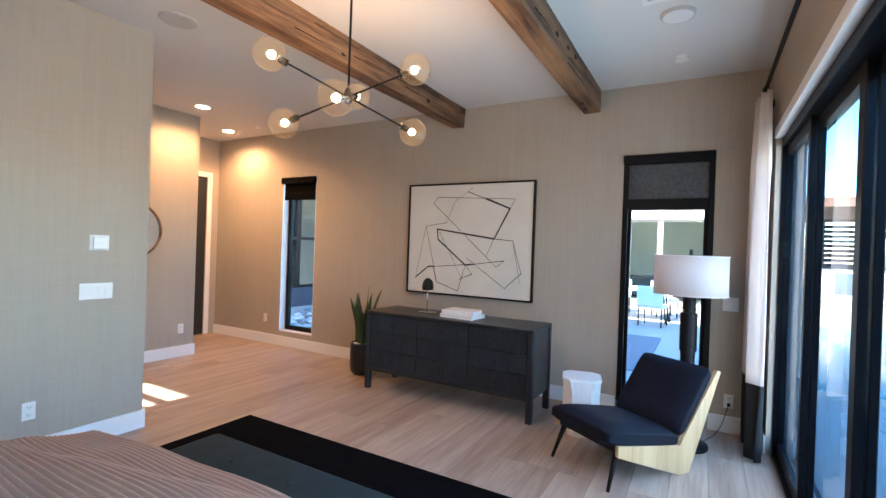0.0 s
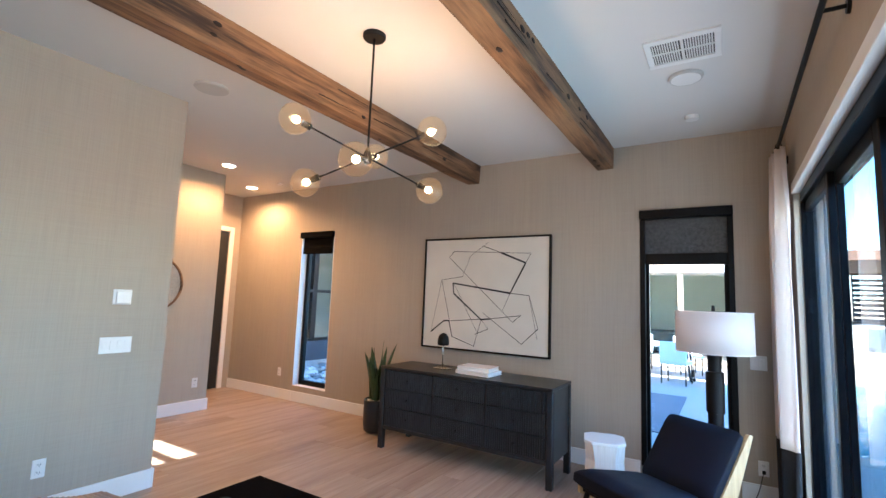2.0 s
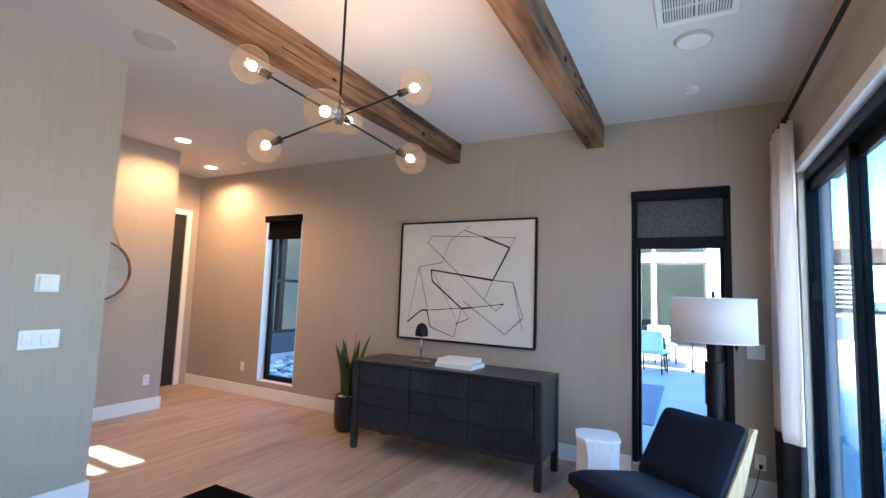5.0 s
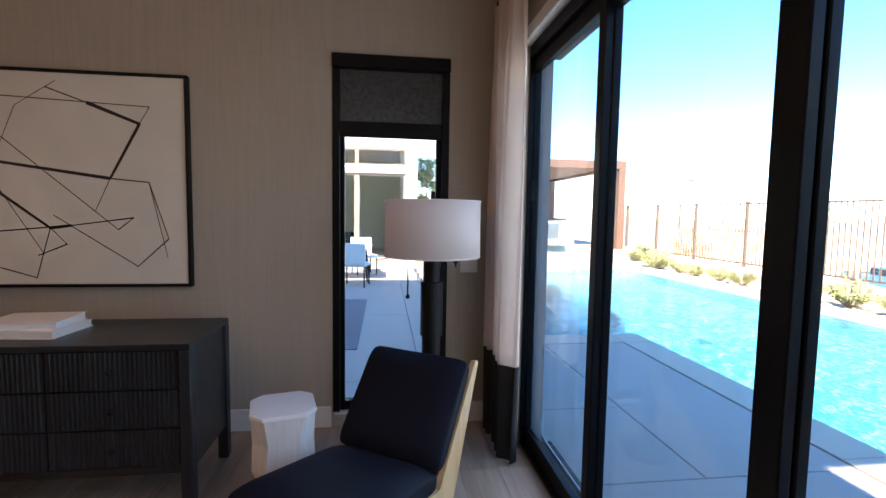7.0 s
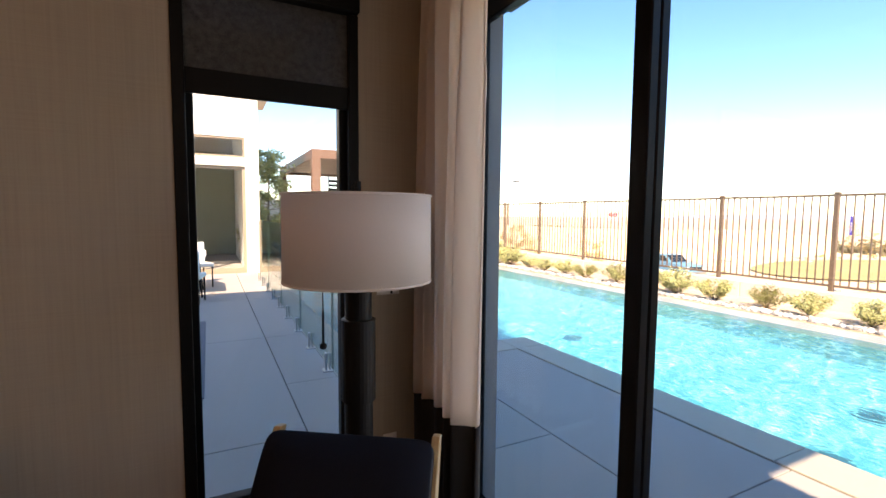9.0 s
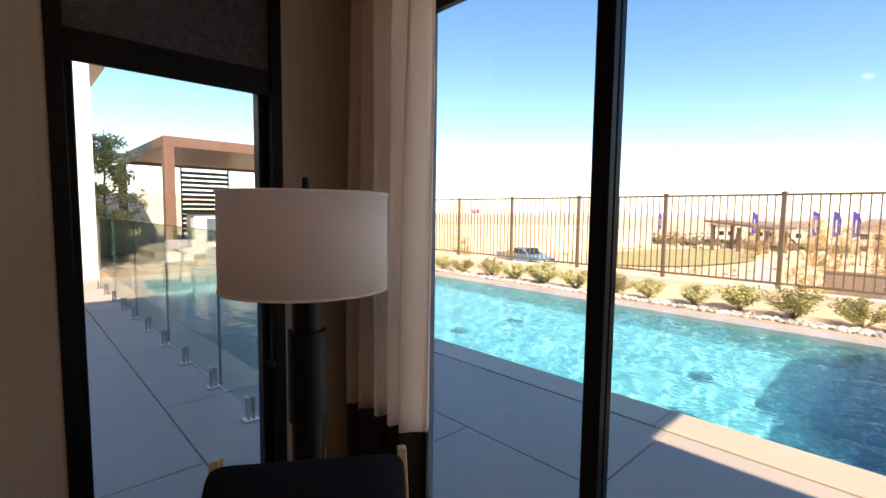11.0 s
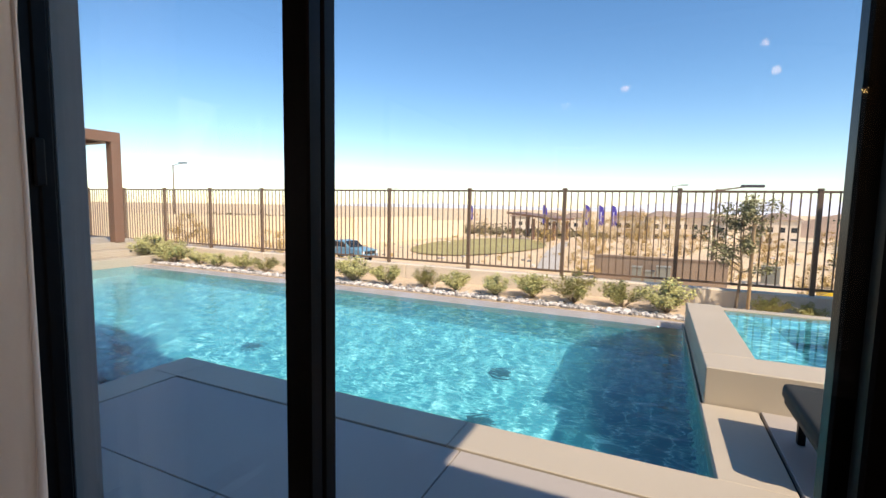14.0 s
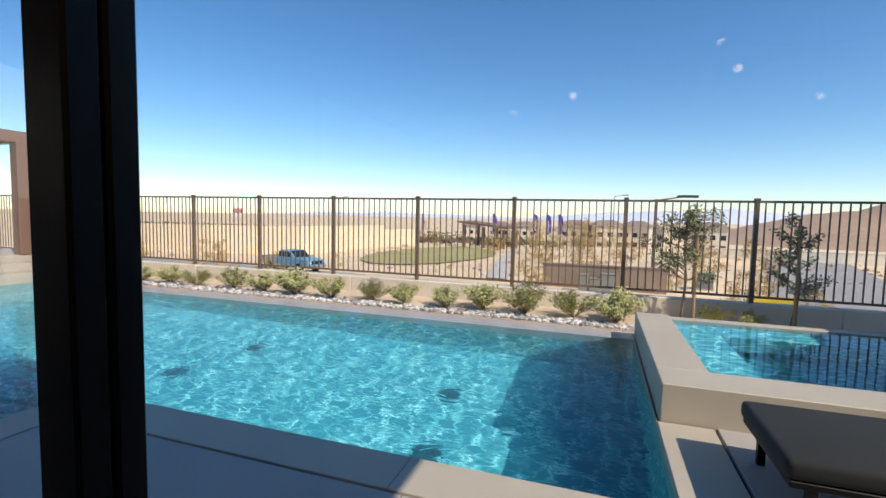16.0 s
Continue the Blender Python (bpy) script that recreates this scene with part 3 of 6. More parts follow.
def tall_window(name, x0, x1, z0, z1, label, depth):
    """Black fixed window set back in a white reveal, with a dark roller blind drawn part of the way."""
    w = thing(name, (0, 0, 0), label, "window", kind="structure")
    boxes("reveal", [(x0, x0 + 0.006, N - 0.001, WOUT, z0, z1), (x1 - 0.006, x1, N - 0.001, WOUT, z0, z1), (x0, x1, N - 0.001, WOUT, z0, z0 + 0.008)], WHITE, w)
    y0, y1, f = N + depth, N + depth + 0.06, 0.055
    boxes("window_frame", [(x0 + 0.006, x0 + 0.006 + f, y0, y1, z0, z1), (x1 - 0.006 - f, x1 - 0.006, y0, y1, z0, z1),
                           (x0 + 0.06, x1 - 0.06, y0, y1, z0 + 0.008, z0 + 0.07), (x0 + 0.06, x1 - 0.06, y0, y1, z1 - 0.06, z1)], FRAME, w, 0.004)
    pane("pane", (x0 + 0.06, x1 - 0.06, y0 + 0.028, y0 + 0.034, z0 + 0.07, z1 - 0.06), w)
    return w


def roller_blind(x0, x1, z_top, z_bottom, y, label, side=True):
    b = thing("roller_blind", ((x0 + x1) / 2, y, z_top), label, "blind")
    h = (x1 - x0) / 2
    boxes("cassette", [(-h, h, -0.035, 0.045, -0.085, 0.0)], FRAME if side else NOIR, b, 0.006, "black blind cassette")
    bm = bmesh.new()
    box(bm, -h + 0.03, h - 0.03, 0.02, 0.023, z_bottom - z_top + 0.02, -0.08)
    part("fabric", bm, BLIND if side else NOIR, b, "dark mesh fabric")
    boxes("bottom_bar", [(-h + 0.03, h - 0.03, 0.013, 0.03, z_bottom - z_top, z_bottom - z_top + 0.10)], FRAME if side else NOIR, b, 0.003)
    if side:
        boxes("side_channel", [(-h, -h + 0.045, -0.005, 0.04, -2.30, -0.085)], FRAME, b, 0.004)
        boxes("side_channel", [(h - 0.045, h, -0.005, 0.04, -2.30, -0.085)], FRAME, b, 0.004)
    return b


tall_window("window_1", WX0, WX1, WZ0, WZ1, "tall black-framed window with a drawn-up dark blind", 0.05)
roller_blind(WX0 - 0.01, WX1 + 0.015, 2.40, 1.895, N - 0.005, "dark roller blind drawn down a fifth of the window")
tall_window("window_2", VX0, VX1, VZ0, VZ1, "narrow black-framed window in a deep white reveal", 0.10)
roller_blind(VX0, VX1 - 0.002, 2.395, 2.08, N - 0.012, "short black roller blind at the narrow window", side=False)

slider = thing("door_2", (0, 0, 0), "black aluminium sliding glass doors onto the pool terrace", "sliding door", kind="structure")
boxes("head_frame", [(XE + 0.04, EOUT - 0.01, SY0, SY1, SZ1 - 0.07, SZ1)], FRAME, slider, 0.004)
boxes("jamb_frame", [(XE + 0.04, 1.53, SY1 - 0.015, SY1 - 0.001, 0, SZ1 - 0.07)], FRAME, slider, 0.003)
# daylight on the jamb's outer face is put into its grey colour
boxes("jamb_cover", [(1.532, 1.602, SY1 - 0.010, SY1 - 0.001, 0, SZ1 - 0.07)], JAMB, slider, 0.002, "outer jamb face, the daylight on it painted grey")
boxes("track", [(XE + 0.04, EOUT - 0.01, SY0, SY1 - 0.045, 0.0, 0.022)], FRAME, slider)
boxes("track_rail", [(1.507, 1.513, SY0, SY1 - 0.045, 0.022, 0.034)], STEEL, slider)
boxes("track_rail", [(1.559, 1.565, SY0, SY1 - 0.045, 0.022, 0.034)], STEEL, slider)
boxes("track_rail", [(1.607, 1.613, SY0, SY1 - 0.045, 0.022, 0.034)], STEEL, slider)
boxes("head_trim", [(XE - 0.012, XE + 0.04, SY0, SY1 + 0.0, SZ1 - 0.002, SZ1 + 0.07)], WHITE, slider, 0.003, "white trim over the doors")
ends = [(3.829, 4.707), (2.95, 3.889), (2.09, 3.06), (1.15, 2.086), (0.29, 1.23), (-0.57, 0.37), (-1.43, -0.49)]
tracks = (1.487, 1.527, 1.572, 1.572, 1.527, 1.487, 1.527)
for i, (y0, y1) in enumerate(ends):
    x0 = tracks[i]
    x1 = x0 + 0.036
    p = new("door_panel")
    p.parent = slider
    st, sn = (0.09 if i == 1 else 0.06), (0.008, 0.06, 0.11, 0.06, 0.06, 0.06, 0.06)[i]
    boxes("stile", [(x0, x1, y0, y0 + st, 0.024, SZ1 - 0.072)], FRAME, p, 0.004)
    boxes("stile", [(x0, x1, y1 - sn, y1, 0.024, SZ1 - 0.072)], FRAME, p, 0.004)
    boxes("rail", [(x0, x1, y0 + st, y1 - sn, 0.024, 0.11)], FRAME, p, 0.004)
    boxes("rail", [(x0, x1, y0 + st, y1 - sn, SZ1 - 0.15, SZ1 - 0.072)], FRAME, p, 0.004)
    pane("pane", (x0 + 0.018, x0 + 0.024, y0 + st - 0.005, y1 - sn + 0.004, 0.105, SZ1 - 0.145), p)
boxes("latch", [(1.475, 1.50, 4.690, 4.706, 1.50, 1.62)], BLACK, slider, 0.004, "black latch on the door stile")


# ---- ceiling fittings ----
def disc_fitting(name, at, r, material, label, category, drop=0.012, ring=None):
    f = thing(name, at, label, category)
    bm = bmesh.new()
    lathe(bm, [(r, 0), (r, -drop * 0.5), (r * 0.96, -drop)])
    part("trim_ring", bm, ring or PLASTIC, f, smooth=False)
    bm = bmesh.new()
    lathe(bm, [(r * 0.86, -drop * 0.6), (r * 0.86, -drop - 0.002)])
    part("face", bm, material, f)
    return f


disc_fitting("ceiling_speaker", (-2.36, 2.36, H), 0.125, GRILLE, "round grey ceiling speaker grille", "speaker", ring=GRILLE)
disc_fitting("ceiling_speaker", (0.775, 3.77, H), 0.105, PLASTIC, "round white ceiling speaker", "speaker", drop=0.02, ring=GRILLE)
for at in ((-4.22, 3.74, H), (-5.0, 4.63, H)):
    tagged(disc_fitting("downlight", at, 0.085, DOWNLIGHT, "lit warm recessed ceiling light", "ceiling light"), group="passage downlights")
    spot("downlight_lamp", (at[0], at[1], H - 0.03), 16, (1.0, 0.48, 0.20), 160)
disc_fitting("smoke_detector", (0.77, 4.51, H), 0.05, PLASTIC, "small white smoke detector", "detector", 0.03)
disc_fitting("sprinkler_cover", (-4.42, 4.67, H), 0.04, PLASTIC, "small white sprinkler cover plate", "sprinkler")

vent = thing("ceiling_vent", (0.785, 3.385, H), "white louvred ceiling air vent", "vent")
boxes("frame", [(-0.20, 0.20, -0.17, -0.125, -0.012, 0), (-0.20, 0.20, 0.125, 0.17, -0.012, 0), (-0.20, -0.165, -0.125, 0.125, -0.012, 0), (0.165, 0.20, -0.125, 0.125, -0.012, 0),
                (-0.008, 0.008, -0.125, 0.125, -0.011, 0)], PLASTIC, vent, 0.002)
boxes("backing", [(-0.165, 0.165, -0.125, 0.125, -0.003, -0.001)], SLOT, vent)
bm = bmesh.new()
prism(bm, [(-0.0035, -0.011), (0.0035, -0.011), (0.0015, -0.003), (-0.0055, -0.003)], "y", -0.056, 0.056)
slat_me = mesh_of(bm, "slat", PLASTIC)
for sx in (-1, 1):
    for sy in (-0.06, 0.06):
        for k in range(11):
            piece("slat", slat_me, vent, (sx * (0.020 + 0.0135 * k), sy, 0))
boxes("mid_bar", [(-0.165, 0.165, -0.004, 0.004, -0.011, -0.003)], PLASTIC, vent)

# chandelier
HUB = (-0.775, 2.40, 2.30)
ch = thing("chandelier", HUB, "black rod chandelier with six clear glass globes, lit", "chandelier")
bm = bmesh.new()
lathe(bm, [(0.068, H - HUB[2]), (0.068, H - HUB[2] - 0.018), (0.062, H - HUB[2] - 0.026)])
part("canopy", bm, BLACK, ch)
bm = bmesh.new()
tube(bm, (0, 0, 0.0), (0, 0, H - HUB[2] - 0.02), 0.0065)
part("stem", bm, BLACK, ch)
bm = bmesh.new()
lathe(bm, [(0.018, -0.035), (0.022, -0.03), (0.022, 0.03), (0.012, 0.05)])
part("hub", bm, BLACK, ch)
for off in ((-0.182, -0.384, 0.125), (0.348, 0.14, 0.146), (0.257, -0.371, -0.15)):
    for s in (1, -1):
        o = Vector(off) * s
        u = o.normalized()
        bm = bmesh.new()
        tube(bm, (0, 0, 0), o - u * 0.080, 0.0055)
        part("arm", bm, BLACK, ch)
        bm = bmesh.new()
        tube(bm, o - u * 0.092, o - u * 0.042, 0.019, 0.017)
        sk = part("socket", bm, BLACK, ch)
        bm = bmesh.new()
        ball(bm, o, 0.084, 3)
        gl = part("globe", bm, GLOBE, ch, "clear glass globe", True)
        gl.visible_shadow = False
        bm = bmesh.new()
        ball(bm, o - u * 0.008, 0.021, 2)
        part("bulb", bm, BULB, ch, "glowing warm bulb", True).visible_shadow = False
        lamp("bulb_light", Vector(HUB) + o - u * 0.008, 0.50, (1.0, 0.47, 0.20), 0.012)


# ---- wall fittings ----
def outlet(at, rz, label, plug=False):
    o = thing("outlet", at, label, "outlet", rz=rz)
    boxes("plate", [(-0.036, 0.036, -0.006, 0.0, -0.058, 0.058)], PLASTIC, o, 0.003)
    for z in (-0.024, 0.024):
        boxes("socket", [(-0.017, 0.017, -0.009, -0.006, z - 0.015, z + 0.015)], PLASTIC, o, 0.003)
        boxes("slots", [(-0.008, -0.005, -0.0095, -0.0085, z - 0.003, z + 0.007), (0.005, 0.008, -0.0095, -0.0085, z - 0.003, z + 0.007), (-0.002, 0.002, -0.0095, -0.0085, z - 0.010, z - 0.006)], SLOT, o)
    return o


def switch_plate(at, rz, gangs, label):
    o = thing("light_switch", at, label, "switch", rz=rz)
    w = 0.023 * gangs + 0.012
    boxes("plate", [(-w, w, -0.006, 0, -0.058, 0.058)], PLASTIC, o, 0.003)
    for g in range(gangs):
        c = (g - (gangs - 1) / 2) * 0.046
        boxes("rocker", [(c - 0.0165, c + 0.0165, -0.011, -0.006, -0.034, 0.034)], PLASTIC, o, 0.003)
    return o


outlet((-2.8, 1.73, 0.33), 90, "white double outlet low on the taupe wall")
outlet((-4.60, N, 0.37), 0, "white double outlet near the narrow window")
outlet((-4.72, 3.86, 0.35), 90, "white double outlet under the mirror wall")
outlet((1.19, N, 0.265), 0, "white double outlet with a black plug")
switch_plate((-2.8, 2.09, 1.085), 90, 4, "white four-gang rocker switch on taupe wall")
switch_plate((1.18, N, 1.085), 0, 2, "white two-gang rocker switch by the curtain")
th = thing("thermostat", (-2.8, 2.10, 1.43), "white square thermostat on the taupe wall", "thermostat", rz=90)
boxes("backplate", [(-0.062, 0.062, -0.006, 0, -0.055, 0.055)], PLASTIC, th, 0.003)
boxes("body", [(-0.046, 0.052, -0.024, -0.006, -0.048, 0.044)], PLASTIC, th, 0.008, seg=2)

mir = thing("wall_mirror", (-4.72, 3.26, 1.56), "round mirror in a thin dark frame hung on a strap", "mirror", rz=90)
bm = bmesh.new()
lathe(bm, [(0.305, 0.004), (0.305, 0.012)], 48)
bmesh.ops.rotate(bm, verts=bm.verts, cent=(0, 0, 0), matrix=Matrix.Rotation(radians(90), 3, "X"))
part("mirror_plate", bm, MIRROR, mir)
bm = bmesh.new()
lathe(bm, [(0.300, 0.0), (0.322, 0.0), (0.322, 0.03), (0.306, 0.03), (0.306, 0.0)], 48, cap=False)
bmesh.ops.rotate(bm, verts=bm.verts, cent=(0, 0, 0), matrix=Matrix.Rotation(radians(90), 3, "X"))
part("rim", bm, BEAM, mir, "dark brown metal rim")
bm = bmesh.new()
for sx in (-1, 1):
    tube(bm, (sx * 0.2, -0.012, 0.245), (0, -0.012, 0.74), 0.005, n=6)
part("strap", bm, STAKE, mir, "tan leather strap")
bm = bmesh.new()
tube(bm, (0, 0, 0.74), (0, -0.035, 0.74), 0.016)
part("peg", bm, STAKE, mir)


# ---- painting ----
AX0, AX1, AZ0, AZ1 = -2.105, -0.552, 0.945, 2.212
art = thing("painting", (0, N, 0), "large framed abstract of black ink lines on cream", "painting")
fw = 0.018
boxes("frame_side", [(AX0, AX0 + fw, -0.045, 0, AZ0, AZ1)], BLACK, art, 0.002)
boxes("frame_side", [(AX1 - fw, AX1, -0.045, 0, AZ0, AZ1)], BLACK, art, 0.002)
boxes("frame_side", [(AX0 + fw, AX1 - fw, -0.045, 0, AZ0, AZ0 + fw)], BLACK, art, 0.002)
boxes("frame_side", [(AX0 + fw, AX1 - fw, -0.045, 0, AZ1 - fw, AZ1)], BLACK, art, 0.002)
boxes("canvas", [(AX0 + fw, AX1 - fw, -0.030, -0.004, AZ0 + fw, AZ1 - fw)], CANVAS, art)
# strokes: corner points in parts of the width and height from the lower left, and the widths of the brush
STROKES = [
    ((0.251, 0.89), (0.869, 0.859), 3), ((0.251, 0.89), (0.212, 0.833), 3), ((0.212, 0.833), (0.741, 0.266), 3),
    ((0.741, 0.266), (0.799, 0.325), 3), ((0.799, 0.325), (0.571, 0.284), 4), ((0.571, 0.284), (0.18, 0.237), 4),
    ((0.536, 0.963), (0.5, 0.933), 2), ((0.5, 0.933), (0.392, 0.843), 2), ((0.392, 0.843), (0.331, 0.655), 2),
    ((0.331, 0.655), (0.15, 0.62), 3), ((0.15, 0.62), (0.071, 0.152), 2), ((0.15, 0.62), (0.231, 0.242), 3),
    ((0.5, 0.933), (0.644, 0.868), 4), ((0.644, 0.868), (0.831, 0.777), 12), ((0.831, 0.777), (0.718, 0.513), 10),
    ((0.718, 0.513), (0.25, 0.593), 11), ((0.25, 0.593), (0.26, 0.497), 9), ((0.26, 0.497), (0.496, 0.271), 10),
    ((0.496, 0.271), (0.571, 0.284), 11), ((0.718, 0.513), (0.859, 0.498), 4), ((0.859, 0.498), (0.927, 0.223), 3),
    ((0.859, 0.498), (0.921, 0.133), 2), ((0.927, 0.223), (0.809, 0.086), 4), ((0.809, 0.086), (0.51, 0.332), 3),
    ((0.869, 0.859), (0.831, 0.777), 2), ((0.718, 0.513), (0.66, 0.356), 2), ((0.068, 0.132), (0.18, 0.24), 9),
    ((0.18, 0.24), (0.225, 0.245), 10), ((0.225, 0.245), (0.257, 0.102), 7), ((0.257, 0.102), (0.441, 0.031), 4),
    ((0.441, 0.031), (0.496, 0.271), 3), ((0.496, 0.271), (0.553, 0.193), 2), ((0.553, 0.193), (0.45, 0.139), 4),
    ((0.261, 0.587), (0.47, 0.147), 2),
]
for (u0, v0), (u1, v1), w in STROKES:
    def spot_on(u, v):
        return Vector((AX0 + fw + u * (AX1 - AX0 - 2 * fw), -0.0318, AZ0 + fw + v * (AZ1 - AZ0 - 2 * fw)))
    p, q = spot_on(u0, v0), spot_on(u1, v1)
    d = (q - p).normalized()
    s = Vector((-d.z, 0, d.x)) * (w * 0.00085 + 0.0006)
    vs = [v for v in (p - s - d * 0.002, q - s * 0.8 + d * 0.002, q + s * 0.8 + d * 0.002, p + s - d * 0.002)]
    bm = bmesh.new()
    bm.faces.new([bm.verts.new(v) for v in vs])
    part("ink_line", bm, INK, art)


# ---- dresser and what stands on it ----
DX0, DX1, DYF, DYB, DT = -2.06, -0.260, 4.225, 4.76, 0.805
dr = thing("dresser", ((DX0 + DX1) / 2, (DYF + DYB) / 2, 0), "charcoal-stained wooden dresser with nine fluted drawers", "dresser")
hx, hy = (DX1 - DX0) / 2, (DYB - DYF) / 2
boxes("top", [(-hx, hx, -hy, hy, DT - 0.03, DT)], BLACKWOOD, dr, 0.004)
boxes("case", [(-hx + 0.012, hx - 0.012, -hy + 0.03, hy - 0.005, 0.19, DT - 0.03)], BLACKWOOD, dr)
lw = 0.055
for sx in (-1, 1):
    for sy in (-1, 1):
        x0, x1 = sorted((sx * hx, sx * (hx - lw)))
        y0, y1 = sorted((sy * hy, sy * (hy - lw)))
        boxes("leg", [(x0, x1, y0, y1, 0, DT - 0.03)], BLACKWOOD_Z, dr, 0.005)
boxes("bottom_rail", [(-hx + lw, hx - lw, -hy + 0.004, -hy + 0.03, 0.19, 0.225)], BLACKWOOD, dr, 0.002)
cw = (2 * hx - 2 * lw - 0.02) / 3
rh = (DT - 0.03 - 0.225) / 3
for c in range(3):
    for r in range(3):
        x0 = -hx + lw + 0.005 + c * (cw + 0.005)
        z0 = 0.225 + r * rh + 0.003
        bm = bmesh.new()
        nr, wd = 26, (cw - 0.024) / 26
        out = [(x0 + cw - 0.002, -hy + 0.034), (x0 + 0.002, -hy + 0.034), (x0 + 0.002, -hy + 0.012), (x0 + 0.010, -hy + 0.012)]
        for k in range(nr):
            a = x0 + 0.012 + wd * k
            out += [(a + wd * 0.12, -hy + 0.012), (a + wd * 0.32, -hy + 0.006), (a + wd * 0.68, -hy + 0.006), (a + wd * 0.88, -hy + 0.012)]
        out += [(x0 + cw - 0.002, -hy + 0.012)]
        prism(bm, out, "z", z0, z0 + rh - 0.008)
        dw = part("drawer", bm, BLACKWOOD_Z, dr, "fluted drawer front")
        bm = bmesh.new()
        lathe(bm, [(0.005, 0.0), (0.005, 0.012), (0.013, 0.016), (0.014, 0.023), (0.009, 0.028)], 14)
        bmesh.ops.rotate(bm, verts=bm.verts, cent=(0, 0, 0), matrix=Matrix.Rotation(radians(90), 3, "X"))
        bmesh.ops.translate(bm, verts=bm.verts, vec=(x0 + cw / 2, -hy + 0.007, z0 + rh / 2 - 0.004))
        part("knob", bm, BLACK, dw, "small dark knob", True)

tl = thing("table_lamp", (-1.505, 4.52, DT), "small black dome desk lamp on a thin nickel stem", "lamp")
boxes("base", [(-0.085, 0.095, -0.05, 0.05, 0, 0.010)], CHROME, tl, 0.004)
bm = bmesh.new()
tube(bm, (0, 0, 0.012), (0.0, 0, 0.30), 0.006)
tube(bm, (0.0, 0, 0.06), (0.035, 0, 0.012), 0.004, n=8)
part("stem", bm, CHROME, tl, smooth=True)
bm = bmesh.new()
lathe(bm, [(0.058, 0.235), (0.060, 0.26), (0.058, 0.29), (0.050, 0.32), (0.036, 0.342), (0.015, 0.355), (0.004, 0.357)], 24, cap=False)
sh = part("shade", bm, BLACK, tl, "black metal dome", True)
sh.modifiers.new("thick", "SOLIDIFY").thickness = 0.003


def book(at, rz, w, d, h, label):
    b = thing("book", at, label, "book", "books on the dresser", rz=rz)
    boxes("cover", [(-w / 2, w / 2, -d / 2, d / 2, 0, 0.004), (-w / 2, w / 2, -d / 2, d / 2, h - 0.004, h), (-w / 2, -w / 2 + 0.005, -d / 2, d / 2, 0.004, h - 0.004)], PAPER, b, 0.001)
    boxes("pages", [(-w / 2 + 0.005, w / 2 - 0.006, -d / 2 + 0.006, d / 2 - 0.006, 0.004, h - 0.004)], PAGES, b)


book((-1.075, 4.49, DT), -4, 0.36, 0.27, 0.035, "large white cloth-bound book lying on the dresser")
book((-1.085, 4.50, DT + 0.035), 3, 0.33, 0.25, 0.036, "white book stacked on a larger one")

# snake plant in a black pot
plant = thing("potted_plant", (-2.43, 4.63, 0), "snake plant in a black cylinder pot with white pebbles", "plant")
bm = bmesh.new()
lathe(bm, [(0.085, 0.0), (0.125, 0.025), (0.138, 0.10), (0.138, 0.345), (0.132, 0.36), (0.122, 0.355), (0.120, 0.33)], 32)
part("pot", bm, POT, plant, "black glazed pot", True)
random.seed(4)
bm = bmesh.new()
for _ in range(70):
    a, r = random.random() * math.tau, 0.11 * math.sqrt(random.random())
    ball(bm, (r * math.cos(a), r * math.sin(a), 0.335 + random.random() * 0.012), random.uniform(0.010, 0.017), 1, (1, 1, 0.7))
part("pebbles", bm, PEBBLE, plant, "white pebbles", True)
for k in range(12):
    a = k * 2.4 + random.uniform(-0.3, 0.3)
    r0 = random.uniform(0.02, 0.08)
    hgt = random.uniform(0.34, 0.64) if k % 3 else random.uniform(0.58, 0.68)
    lean, wid, twist = random.uniform(0.06, 0.28), random.uniform(0.034, 0.050), random.uniform(-1.2, 1.2)
    bm = bmesh.new()
    rows = []
    for i in range(10):
        u = i / 9
        w = wid * (0.62 + 0.9 * u - 1.45 * u ** 2.6 if u < 1 else 0.02)
        w = max(w, 0.0015)
        c = Vector((math.cos(a) * (r0 + lean * hgt * u * u), math.sin(a) * (r0 + lean * hgt * u * u), 0.33 + hgt * u))
        t = a + math.pi / 2 + twist * u
        e = Vector((math.cos(t), math.sin(t), 0))
        nrm = Vector((-e.y, e.x, 0)) * 0.004
        rows.append([bm.verts.new(c - e * w), bm.verts.new(c + nrm), bm.verts.new(c + e * w), bm.verts.new(c - nrm * 0.2)])
    for p, q in zip(rows, rows[1:]):
        for i in range(4):
            bm.faces.new((p[i], p[(i + 1) % 4], q[(i + 1) % 4], q[i]))
    part("leaf", bm, LEAF, plant, smooth=True)


